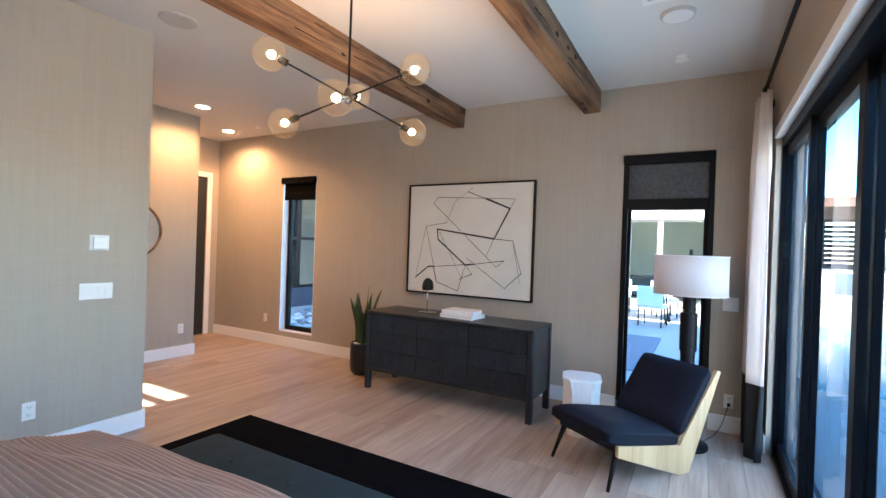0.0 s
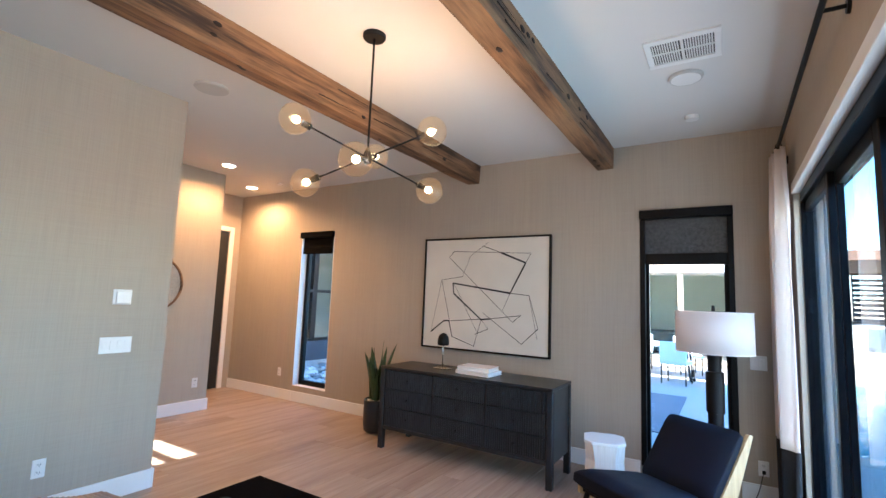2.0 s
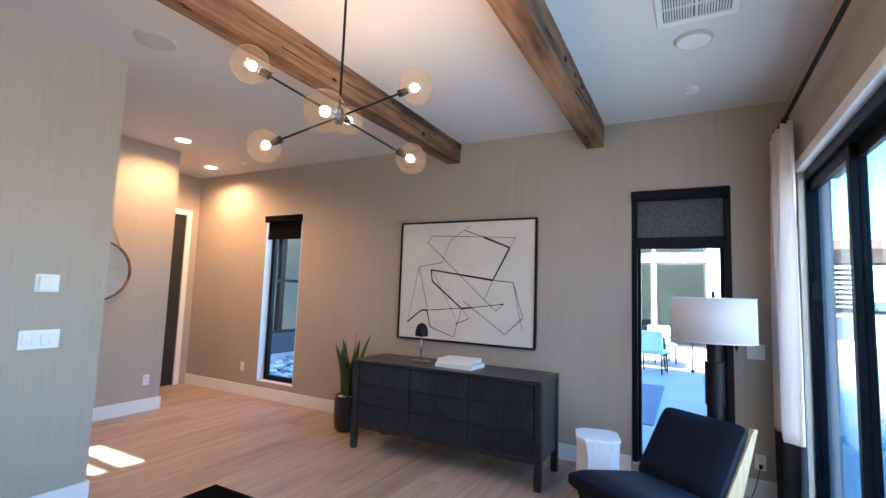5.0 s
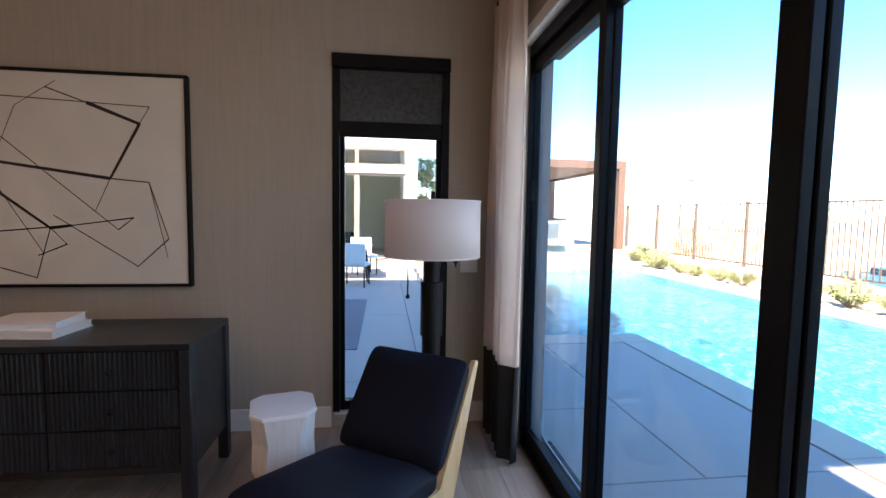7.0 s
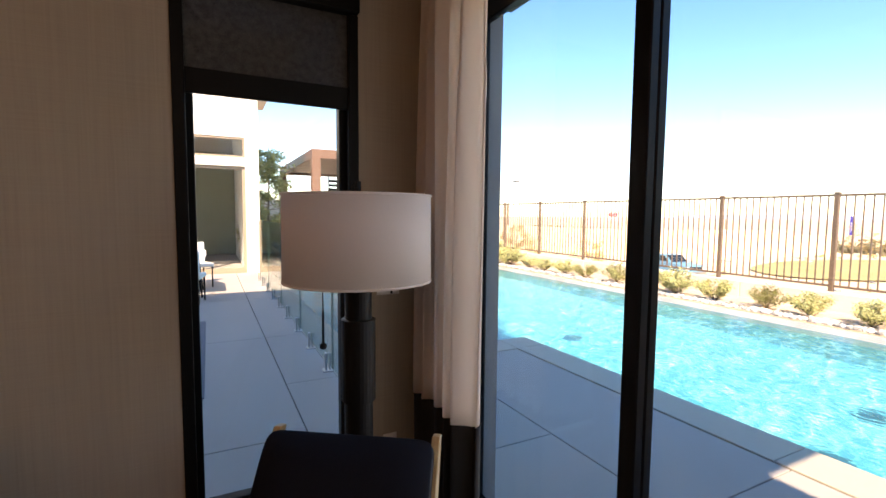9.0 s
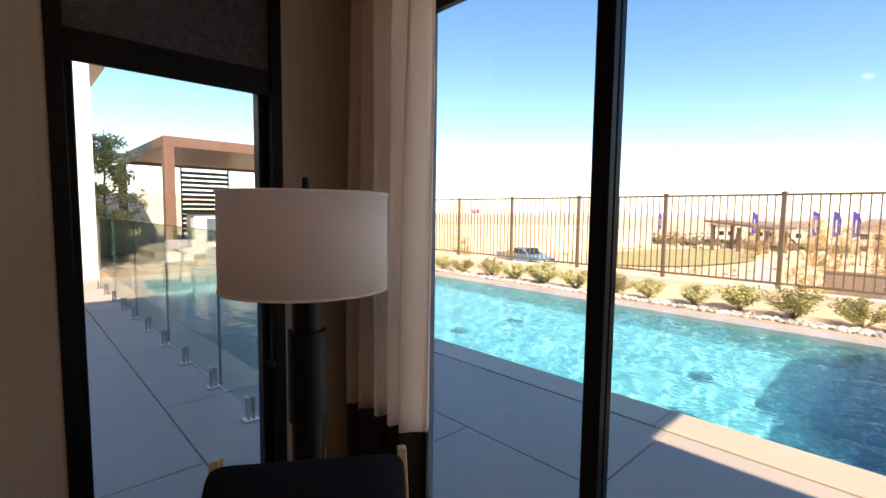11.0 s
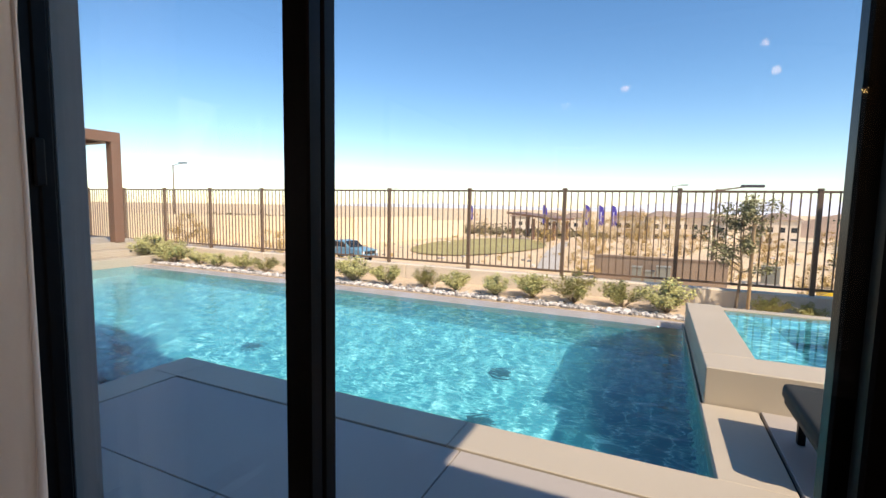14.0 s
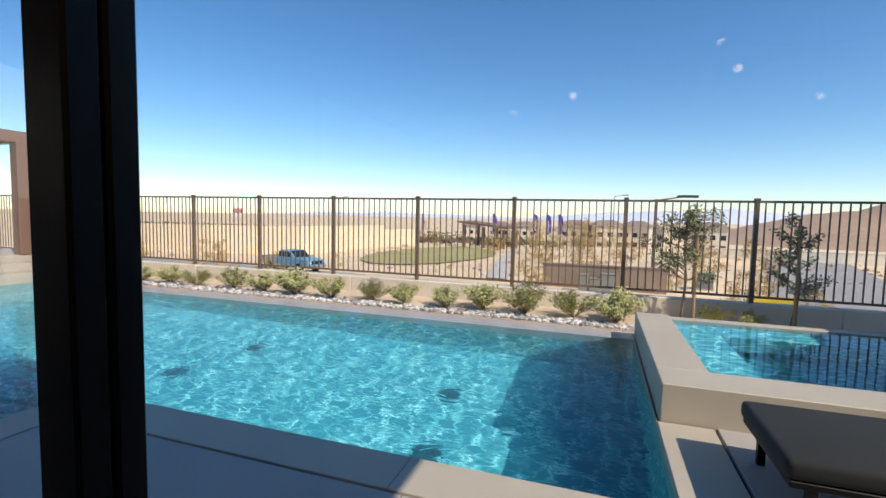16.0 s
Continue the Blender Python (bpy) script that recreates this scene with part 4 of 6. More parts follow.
# ---- lounge chair, side table, floor lamp, curtain ----
def lounge_chair(at, rz):
    c = thing("lounge_chair", at, "armless black leather lounge chair with blonde wood sides", "chair", rz=rz)
    hw = 0.295
    prof = [(-0.36, 0.285), (-0.36, 0.215), (0.22, 0.0), (0.32, 0.0), (0.635, 0.665), (0.59, 0.675), (0.215, 0.20)]
    for sx in (-1, 1):
        bm = bmesh.new()
        a, b = sorted((sx * hw, sx * (hw - 0.028)))
        prism(bm, prof, "x", a, b)
        bmesh.ops.bevel(bm, geom=list(bm.edges), offset=0.003, segments=1, affect="EDGES")
        part("side_panel", bm, BLONDE, c, "blonde wood side panel")
    bm = bmesh.new()
    prism(bm, [(0.345, 0.12), (0.36, 0.115), (0.605, 0.63), (0.59, 0.635)], "x", -hw + 0.028, hw - 0.028)
    part("back_board", bm, BLONDE, c)
    # cushions: rounded slabs, each bent a little
    def cushion(name, length, thick, width, m):
        bm = bmesh.new()
        box(bm, -width / 2, width / 2, 0, length, -thick / 2, thick / 2)
        bmesh.ops.subdivide_edges(bm, edges=bm.edges[:], cuts=7, use_grid_fill=True)
        for v in bm.verts:
            u, w = abs(v.co.x) / (width / 2), (v.co.y / length) * 2 - 1
            edge = max(0, 1 - max(0, (u - 0.86) / 0.14) ** 2 * 0.45) * max(0, 1 - max(0, (abs(w) - 0.80) / 0.20) ** 2 * 0.5)
            v.co.z *= edge * (1.0 + 0.08 * (1 - u * u) * (1 - w * w))
            v.co.z += 0.002 * noise.noise(v.co * 9)
        bm.transform(m)
        ob = part(name, bm, LEATHER, c, "black leather pad", True)
        ob.modifiers.new("round", "SUBSURF").levels = 1
        return ob
    cushion("seat", 0.68, 0.15, 0.565, pose(0, -0.43, 0.338, -9.5, 0, 0))
    cushion("backrest", 0.52, 0.12, 0.565, pose(0, 0.235, 0.265, 53, 0, 0))
    for sx in (-1, 1):
        bm = bmesh.new()
        tube(bm, (sx * 0.235, -0.30, 0.27), (sx * 0.262, -0.405, 0.0), 0.020, 0.011, 10)
        part("leg", bm, BLACK, c, "tapered black leg", True)
    boxes("front_rail", [(-hw + 0.028, hw - 0.028, -0.34, -0.30, 0.225, 0.275)], BLACK, c, 0.003)
    return c


lounge_chair((0.505, 3.945, 0), -34)

st = thing("side_table", (0.130, 4.31, 0), "faceted limed-wood side table with a white top", "side table", rz=14)
st.scale = (0.88, 0.88, 1.0)
def octagon(r, cut):
    return [(-r, -cut), (-cut, -r), (cut, -r), (r, -cut), (r, cut), (cut, r), (-cut, r), (-r, cut)]
bm = bmesh.new()
levels = [(0.115, 0.065, 0.0), (0.117, 0.068, 0.012), (0.108, 0.055, 0.07), (0.165, 0.095, 0.20), (0.160, 0.080, 0.33), (0.166, 0.100, 0.452)]
rings = [[bm.verts.new((x, y, z)) for x, y in octagon(r, c)] for r, c, z in levels]
for p, q in zip(rings, rings[1:]):
    for i in range(8):
        bm.faces.new((p[i], p[(i + 1) % 8], q[(i + 1) % 8], q[i]))
bm.faces.new(rings[0][::-1]), bm.faces.new(rings[-1])
part("body", bm, LIMED, st, "limed wood block carved in facets")
bm = bmesh.new()
prism(bm, octagon(0.172, 0.107), "z", 0.452, 0.472)
bmesh.ops.bevel(bm, geom=list(bm.edges), offset=0.003, segments=1, affect="EDGES")
part("top", bm, PLASTIC, st, "smooth white top")

LX, LY = 0.882, 4.545
fl = thing("floor_lamp", (LX, LY, 0), "floor lamp with white drum shade and thick black column", "floor lamp")
bm = bmesh.new()
lathe(bm, [(0.16, 0.0), (0.165, 0.006), (0.165, 0.024), (0.155, 0.032), (0.05, 0.034)], 36)
part("base", bm, BLACK, fl, "round black base", True)
bm = bmesh.new()
lathe(bm, [(0.040, 0.033), (0.040, 0.28), (0.052, 0.282), (0.052, 0.74), (0.062, 0.742), (0.062, 1.04), (0.048, 1.042), (0.048, 1.16)], 28)
part("column", bm, BLACK, fl, "stepped black column")
bm = bmesh.new()
tube(bm, (0, 0, 1.16), (0, 0, 1.49), 0.006)
for k in range(3):
    a = k * math.tau / 3
    tube(bm, (0, 0, 1.487), (0.258 * math.cos(a), 0.258 * math.sin(a), 1.487), 0.003, n=6)
part("harp", bm, BLACK, fl)
bm = bmesh.new()
lathe(bm, [(0.262, 1.182), (0.260, 1.487)], 56, cap=False)
shd = part("shade", bm, SHADE, fl, "white linen drum shade", True)
shd.modifiers.new("thick", "SOLIDIFY").thickness = 0.004
for z in (1.185, 1.484):
    bm = bmesh.new()
    lathe(bm, [(0.264, z - 0.004), (0.265, z), (0.264, z + 0.004)], 56, cap=False)
    part("shade_trim", bm, SHADE, fl)
bm = bmesh.new()
tube(bm, (0, 0, 1.487), (0, 0, 1.535), 0.013, 0.011)
part("finial", bm, BLACK, fl)
for px, py, z1 in ((-0.135, -0.035, 0.965), (0.135, 0.02, 1.15)):
    bm = bmesh.new()
    tube(bm, (px, py, 1.20), (px, py, z1), 0.0022, n=6)
    tube(bm, (px, py, min(1.12, z1 + 0.12)), (px, py, z1), 0.0042, n=6)
    pc = part("pull_chain", bm, BLACK, fl)
    bm = bmesh.new()
    ball(bm, (px, py, z1), 0.013, 2)
    part("pull_ball", bm, BLACK, pc, "black pull ball", True)

cord = bpy.data.curves.new("cord", "CURVE")
cord.dimensions, cord.bevel_depth = "3D", 0.003
sp = cord.splines.new("BEZIER")
sp.bezier_points.add(2)
for bp_, co in zip(sp.bezier_points, ((1.19, 5.035, 0.24), (1.13, 4.95, 0.06), (1.0, 4.66, 0.006))):
    bp_.co = co
    bp_.handle_left_type = bp_.handle_right_type = "AUTO"
cord.materials.append(BLACK)
cd = new("lamp_cord", cord)
tagged(cd, "thin black lamp cord from outlet to floor lamp", "cord")
boxes("plug", [(1.178, 1.202, 5.015, 5.041, 0.228, 0.254)], BLACK, cd, 0.003)


def curtain(x, y0, y1, z0, z_mid, z1):
    c = thing("curtain", (x, (y0 + y1) / 2, 0), "white linen curtain with a broad black hem, drawn back", "curtain")
    h = (y1 - y0) / 2
    def sheet(name, za, zb, material, label, nz):
        bm = bmesh.new()
        ny = 90
        rows = []
        for j in range(nz + 1):
            u = j / nz
            z = za + (zb - za) * u
            full = 1 - max(0.0, (z - 2.2) / 0.6) * 0.35
            row = []
            for i in range(ny + 1):
                v = i / ny
                w = v * math.tau * 5.2
                dx = 0.045 * math.sin(w + 0.5 * math.sin(z * 1.3)) * full + 0.012 * math.sin(w * 2.3 + z * 0.9)
                dy = 0.010 * math.sin(w * 1.7 + z) + 0.012 * math.sin(z * 2.0)
                row.append(bm.verts.new((dx, -h + 2 * h * v + dy, z)))
            rows.append(row)
        for p, q in zip(rows, rows[1:]):
            for i in range(ny):
                bm.faces.new((p[i], p[i + 1], q[i + 1], q[i]))
        ob = part(name, bm, material, c, label, True)
        ob.modifiers.new("thick", "SOLIDIFY").thickness = 0.003
    sheet("white_panel", z_mid, z1, CURTAIN, "white linen upper part", 26)
    sheet("black_hem", z0, z_mid + 0.001, CURTAIN_BLACK, "black hem panel", 6)
    for k in range(6):
        bm = bmesh.new()
        lathe(bm, [(0.017, -0.004), (0.022, -0.004), (0.022, 0.004), (0.017, 0.004), (0.017, -0.004)], 16, cap=False)
        bmesh.ops.rotate(bm, verts=bm.verts, cent=(0, 0, 0), matrix=Matrix.Rotation(radians(90), 3, "X"))
        bmesh.ops.translate(bm, verts=bm.verts, vec=(0, -h + (2 * h) * (k + 0.5) / 6, z1 + 0.016))
        part("ring", bm, BLACK, c, "black curtain ring")
    return c


curtain(1.325, 4.460, 4.97, 0.012, 0.56, 2.70)
rod = thing("curtain_rod", (1.325, 0, 2.725), "black curtain rod on wall brackets", "curtain rod")
bm = bmesh.new()
tube(bm, (0, -1.7, 0), (0, 4.99, 0), 0.013)
part("pole", bm, BLACK, rod)
for y in (-1.5, 0.6, 2.72, 4.94):
    bm = bmesh.new()
    tube(bm, (0, y, 0), (XE - 1.325, y, 0), 0.009)
    tube(bm, (XE - 1.325 - 0.012, y, 0), (XE - 1.325, y, 0), 0.030, 0.034)
    part("bracket", bm, BLACK, rod)

# ---- bed, bench, rug ----
rug = boxes("rug", [(-2.33, 0.55, -1.2, 3.055, 0.0, 0.012)], RUG, None, 0.004)
tagged(rug, "flat charcoal rug under the bed and bench", "rug")
bench = thing("bench", (-0.55, 1.86, 0.012), "slate velvet bench at the foot of the bed", "bench")
bm = bmesh.new()
box(bm, -0.76, 0.76, -0.19, 0.19, 0.14, 0.43, 0.04, 3)
part("seat", bm, VELVET, bench, smooth=True)
for k in range(3):
    bm = bmesh.new()
    ball(bm, (-0.38 + 0.38 * k, 0, 0.430), 0.014, 2, (1, 1, 0.35))
    part("tuft_button", bm, VELVET, bench, smooth=True)
boxes("seam", [(-0.745, 0.745, -0.1925, -0.1895, 0.40, 0.404), (-0.745, 0.745, 0.1895, 0.1925, 0.40, 0.404)], VELVET, bench)
for sx in (-0.66, 0.66):
    for sy in (-0.13, 0.13):
        bm = bmesh.new()
        tube(bm, (sx, sy, 0.0), (sx, sy, 0.15), 0.016, 0.022)
        part("leg", bm, BLACK, bench)
bed = thing("bed", (-0.5, 0.4, 0.012), "bed with a ribbed rust-coloured knit blanket", "bed")
boxes("frame", [(-0.80, 0.75, -1.55, 1.05, 0.08, 0.36)], VELVET, bed, 0.03, seg=2)
for sx in (-0.7, 0.65):
    for sy in (-1.4, 0.9):
        boxes("leg", [(sx - 0.03, sx + 0.03, sy - 0.03, sy + 0.03, 0, 0.08)], BLACK, bed)
boxes("mattress", [(-0.80, 0.75, -1.55, 1.05, 0.36, 0.59)], CURTAIN, bed, 0.05, seg=3)
bm = bmesh.new()
nx_, ny_ = 48, 900
rows = []
for j in range(ny_ + 1):
    row = []
    for i in range(nx_ + 1):
        a, b = i / nx_ * 2 - 1, j / ny_
        x = -0.02 + a * 1.02
        y = -0.3 + b * 1.62
        over_x, over_y = max(0, abs(a) * 1.02 - 0.76), max(0, y - 1.02)
        px = x if over_x == 0 else (-0.02 + math.copysign(0.76 + min(0.06, over_x), a))
        py = y if over_y == 0 else 1.02 + min(0.07, over_y)
        z = 0.672 - 0.9 * max(0, over_x - 0.03) - 0.9 * max(0, over_y - 0.03)
        z += -0.035 * min(1.0, max(0.0, 0.05 - x) / 0.8) ** 1.5 + 0.006 * math.sin(y * math.tau / 0.019 + 3.0 * math.sin(x * 2.3)) + 0.065 * math.exp(-((y - 0.80 - 0.12 * x) / 0.17) ** 2) - 0.018 * math.exp(-((y - 0.93 - 0.22 * x) / 0.05) ** 2) + 0.03 * noise.noise(Vector((x * 2.2, y * 2.2, 3)))
        row.append(bm.verts.new((px, py, z)))
    rows.append(row)
for p, q in zip(rows, rows[1:]):
    for i in range(nx_):
        bm.faces.new((p[i], p[i + 1], q[i + 1], q[i]))
part("blanket", bm, BLANKET, bed, "ribbed rust knit blanket", True).modifiers.new("thick", "SOLIDIFY").thickness = 0.012


# ---- terrace, pool, spa ----
G = -0.04                                   # terrace level
WL = -0.085                                 # water level
JX, WX, FX = 3.38, 3.76, 7.78               # joint, near and far edge of the water
KY, SYE, NYE = 6.96, 2.88, 14.45            # terrace corner, south and north ends of the pool
terrace = thing("pavement", (0, 0, 0), "smooth grey concrete terrace cut by narrow joints", "terrace", kind="structure")
boxes("joint_bed", [(-9.0, JX + 0.02, 5.26, KY + 0.02, -0.2, -0.075), (EOUT, JX + 0.02, -12.0, 5.26, -0.2, -0.075), (-9.0, 1.40, KY, 15.0, -0.2, -0.075), (JX, 4.93, -12.0, 2.48, -0.2, -0.075), (4.93, 7.9, -12.0, -0.09, -0.2, -0.075)], JOINT, terrace)
xs, ys = [-9.0, -6.6, -4.1, -1.55, 0.96], [5.97, 8.6, 11.3, 13.2, 15.0]
slabs = [(a, b, c, d) for a, b in zip(xs, xs[1:]) for c, d in zip([5.26] + ys[:-1], ys)]
slabs += [(0.96, 1.40, c, d) for c, d in zip([KY] + ys[1:-1], ys[1:])]
slabs += [(0.96, 2.42, 5.26, KY), (2.42, JX, 4.3, KY), (EOUT, 2.42, 4.3, 5.26), (EOUT, JX, 1.6, 4.3), (EOUT, JX, -1.2, 1.6), (EOUT, JX, -12.0, -1.2)]
slabs += [(JX, 5.6, -0.3, 2.48), (5.6, 9.2, -3.0, -0.3), (JX, 5.6, -3.0, -0.3), (JX, 9.2, -12.0, -3.0)]
for a, b, c, d in slabs:
    boxes("slab", [(a + 0.004, b - 0.004, c + 0.004, d - 0.004, -0.12, G)], CONCRETE, terrace, 0.003)

pool = thing("swimming_pool", (0, 0, 0), "turquoise swimming pool with tan concrete coping", "pool", kind="structure")
PX = 1.78
cop = [(JX + 0.022, WX, 2.5, 4.40), (JX + 0.022, WX, 4.404, KY + 0.02), (JX + 0.022, WX, KY + 0.024, KY + 0.38), (WX, 4.90, 2.5, SYE), (1.40, JX + 0.018, KY + 0.022, KY + 0.38), (1.40, PX, KY + 0.384, NYE)]
for c in cop:
    boxes("coping", [(*c, -0.25, G)], COPING, pool, 0.004)
boxes("far_coping", [(FX - 0.24, FX + 0.17, SYE - 0.3, NYE, -0.4, WL + 0.008)], EDGE, pool, 0.004, "flush wet grey far coping")
D = -1.35
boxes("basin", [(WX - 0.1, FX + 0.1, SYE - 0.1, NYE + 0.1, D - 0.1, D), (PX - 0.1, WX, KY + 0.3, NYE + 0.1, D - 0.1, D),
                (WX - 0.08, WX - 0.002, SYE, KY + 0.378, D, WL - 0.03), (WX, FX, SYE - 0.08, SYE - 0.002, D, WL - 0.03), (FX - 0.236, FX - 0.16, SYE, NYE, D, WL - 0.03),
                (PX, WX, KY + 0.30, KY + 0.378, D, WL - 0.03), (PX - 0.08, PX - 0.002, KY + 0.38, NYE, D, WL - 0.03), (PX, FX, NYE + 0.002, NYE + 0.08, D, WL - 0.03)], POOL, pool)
boxes("waterline_band", [(WX - 0.004, WX + 0.004, SYE, KY + 0.38, WL - 0.18, G - 0.01), (WX, FX, SYE - 0.004, SYE + 0.004, WL - 0.18, G - 0.01), (PX, WX, KY + 0.376, KY + 0.384, WL - 0.18, G - 0.01), (PX - 0.004, PX + 0.004, KY + 0.38, NYE, WL - 0.18, G - 0.01)], COPING, pool)
for cx, cy in ((4.95, 4.73), (6.1, 4.9), (5.3, 8.15), (6.4, 7.9)):
    bm = bmesh.new()
    lathe(bm, [(0.14, D), (0.14, D + 0.012), (0.10, D + 0.02)], 20, (cx, cy))
    part("drain", bm, DRAIN, pool, "dark round pool drain")


def water_sheet(name, rects, z, parent, material=WATER):
    verts, faces = [], []
    for x0, x1, y0, y1 in rects:
        k = len(verts)
        verts += [(x0, y0, z), (x1, y0, z), (x1, y1, z), (x0, y1, z)]
        faces.append((k, k + 1, k + 2, k + 3))
    me = bpy.data.meshes.new(name)
    me.from_pydata(verts, [], faces)
    me.materials.append(material)
    ob = new(name, me)
    ob.parent = parent
    ob["label"] = "rippled clear water"
    ob.visible_shadow = False
    return ob


water_sheet("water", [(WX, FX - 0.23, SYE, KY + 0.38), (PX, FX - 0.23, KY + 0.38, NYE)], WL, pool)

spa = thing("spa", (0, 0, 0), "raised square spa with tan rim beside the pool", "spa", kind="structure")
SX0, SX1, SPY0, SPY1, SZ = 4.92, 7.72, -0.10, 2.86, 0.25
boxes("rim", [(SX0, SX0 + 0.42, SPY0, SPY1, -1.35, SZ), (SX0 + 0.42, SX1, SPY1 - 0.40, SPY1, -1.35, SZ)], COPING, spa, 0.008)
boxes("far_rim", [(SX1 - 0.16, SX1, SPY0, SPY1 - 0.40, -0.4, SZ - 0.02), (SX0 + 0.42, SX1 - 0.16, SPY0, SPY0 + 0.4, -0.4, SZ)], COPING, spa, 0.006)
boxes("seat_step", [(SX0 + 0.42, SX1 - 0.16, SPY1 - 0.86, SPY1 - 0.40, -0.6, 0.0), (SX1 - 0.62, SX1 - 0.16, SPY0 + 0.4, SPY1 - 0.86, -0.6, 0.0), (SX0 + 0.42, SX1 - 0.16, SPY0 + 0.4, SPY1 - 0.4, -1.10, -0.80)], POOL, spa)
water_sheet("spa_water", [(SX0 + 0.42, SX1 - 0.16, SPY0 + 0.4, SPY1 - 0.4)], SZ - 0.035, spa, SPAWATER)

# ---- planter, low wall and fence beyond the water ----
planter = structure(boxes("planter_bed", [(FX + 0.17, 9.2, -12.0, 24.0, -0.5, -0.06)], DIRT), "tan soil planter between pool and fence", "planter")
lw_ = thing("low_wall", (9.2, 0, 0), "low tan concrete wall under the fence", "wall", kind="structure")
for k in range(9):
    boxes("wall_panel", [(0, 0.24, -12 + 4 * k + 0.004, -8 + 4 * k - 0.004, -3.2, 0.235)], BLOCKWALL, lw_, 0.01)
random.seed(11)
bm = bmesh.new()
bmesh.ops.create_icosphere(bm, subdivisions=1, radius=1.0)
for v in bm.verts:
    v.co *= 1 + 0.2 * noise.noise(v.co * 1.5)
base_co = [v.co.copy() for v in bm.verts]
base_f = [[v.index for v in f.verts] for f in bm.faces]
bm.free()
verts, faces = [], []
for _ in range(3000):
    y = random.uniform(2.85, 14.4)
    x = FX + 0.20 + abs(random.gauss(0, 0.14))
    s = random.uniform(0.013, 0.042)
    sq = random.uniform(0.5, 0.8)
    a = random.random() * math.tau
    o = len(verts)
    ca, sa = math.cos(a), math.sin(a)
    k = random.uniform(0.7, 1.3)
    for c in base_co:
        verts.append((x + s * k * (c.x * ca - c.y * sa), y + s * (c.x * sa + c.y * ca), -0.055 + s * sq * (c.z + 0.5)))
    faces += [[i + o for i in f] for f in base_f]
me = bpy.data.meshes.new("river_rocks")
me.from_pydata(verts, [], faces)
me.materials.append(ROCK)
tagged(new("river_rocks", me), "strip of pale river rocks along the pool edge", "rocks", kind="stuff")

fence = thing("fence", (9.32, 0, 0.235), "bronze metal picket fence on the low wall", "fence")
bm = bmesh.new()
box(bm, -0.032, 0.032, -0.032, 0.032, 0, 1.565, 0.004)
box(bm, -0.038, 0.038, -0.038, 0.038, 1.565, 1.595, 0.004)
post_me = mesh_of(bm, "post", FENCE)
bm = bmesh.new()
box(bm, -0.009, 0.009, -0.009, 0.009, 0.09, 1.55)
picket_me = mesh_of(bm, "picket", FENCE)
bm = bmesh.new()
box(bm, -0.018, 0.018, -0.888, 0.888, 0, 0.036, 0.003)
rail_me = mesh_of(bm, "rail", FENCE)
PITCH, FY0 = 1.84, -4.40
for k in range(14):
    y = FY0 + PITCH * k
    piece("post", post_me, fence, (0, y, 0))
    if k < 13:
        piece("rail", rail_me, fence, (0, y + PITCH / 2, 1.525))
        piece("rail", rail_me, fence, (0, y + PITCH / 2, 0.075))
        for i in range(1, 16):
            piece("picket", picket_me, fence, (0, y + PITCH * i / 16, 0))


# ---- shrubs and trees ----
def leaf_cloud(bm, centres, count, size, rnd, flat=0.5):
    for _ in range(count):
        c, r = centres[rnd.randrange(len(centres))]
        d = Vector((rnd.gauss(0, 1), rnd.gauss(0, 1), rnd.gauss(0, 1))).normalized() * r * rnd.random() ** 0.45
        p = Vector(c) + d
        u = Vector((rnd.gauss(0, 1), rnd.gauss(0, 1), rnd.gauss(0, flat) + 0.4)).normalized()
        w = u.orthogonal().normalized()
        s = size * rnd.uniform(0.6, 1.3)
        vs = [bm.verts.new(q) for q in (p - w * s * 0.35, p + u * s * 0.5 - w * s * 0.02, p + w * s * 0.35, p - u * s * 0.5)]
        bm.faces.new(vs)


def shrub_mesh(seed, r, h, leaves):
    rnd = random.Random(seed)
    stems = bmesh.new()
    cents = []
    for _ in range(20):
        a, lean = rnd.random() * math.tau, rnd.uniform(0.15, 1.0)
        top = Vector((math.cos(a) * r * lean, math.sin(a) * r * lean, h * (1.05 - 0.45 * lean) * rnd.uniform(0.75, 1.15)))
        tube(stems, (0, 0, 0), top, 0.005, 0.002, 4, False)
        for u in (0.45, 0.65, 0.85, 1.0):
            cents.append((top * u + Vector((0, 0, 0.02)), 0.05 * r / 0.22))
    lv = bmesh.new()
    leaf_cloud(lv, cents, leaves, 0.027, rnd)
    return mesh_of(stems, "stems", BARK), mesh_of(lv, "foliage", BUSH)


shrubs = [shrub_mesh(s, 0.27, 0.38, 2600) for s in range(4)]


def shrub(at, size, k, label="small sage-green shrub in the planter"):
    t = thing("shrub", at, label, "shrub", "shrubs along the fence", rz=k * 77)
    t.scale = (size * 1.05, size * 1.05, size * 0.82)
    a, b = shrubs[k % 4]
    piece("stems", a, t)
    piece("foliage", b, t)


random.seed(3)
for k, (y, s) in enumerate(((12.6, 0.8), (11.85, 0.85), (11.1, 0.8), (10.2, 0.95), (9.45, 0.9), (8.72, 1.15), (7.9, 0.95), (7.14, 0.85), (6.45, 0.9), (5.75, 0.9), (5.12, 1.05), (4.42, 1.15), (3.68, 1.0), (3.06, 1.2), (13.3, 0.8), (14.1, 1.2))):
    shrub((8.42 + random.uniform(-0.08, 0.08), y, -0.065), s * 1.28, k)
shrub((8.75, 1.75, -0.065), 1.0, 2), shrub((8.8, 1.25, -0.065), 0.8, 1)
shrub((8.3, 14.9, 0.0), 1.9, 0, "larger sage-green shrub at the platform steps")


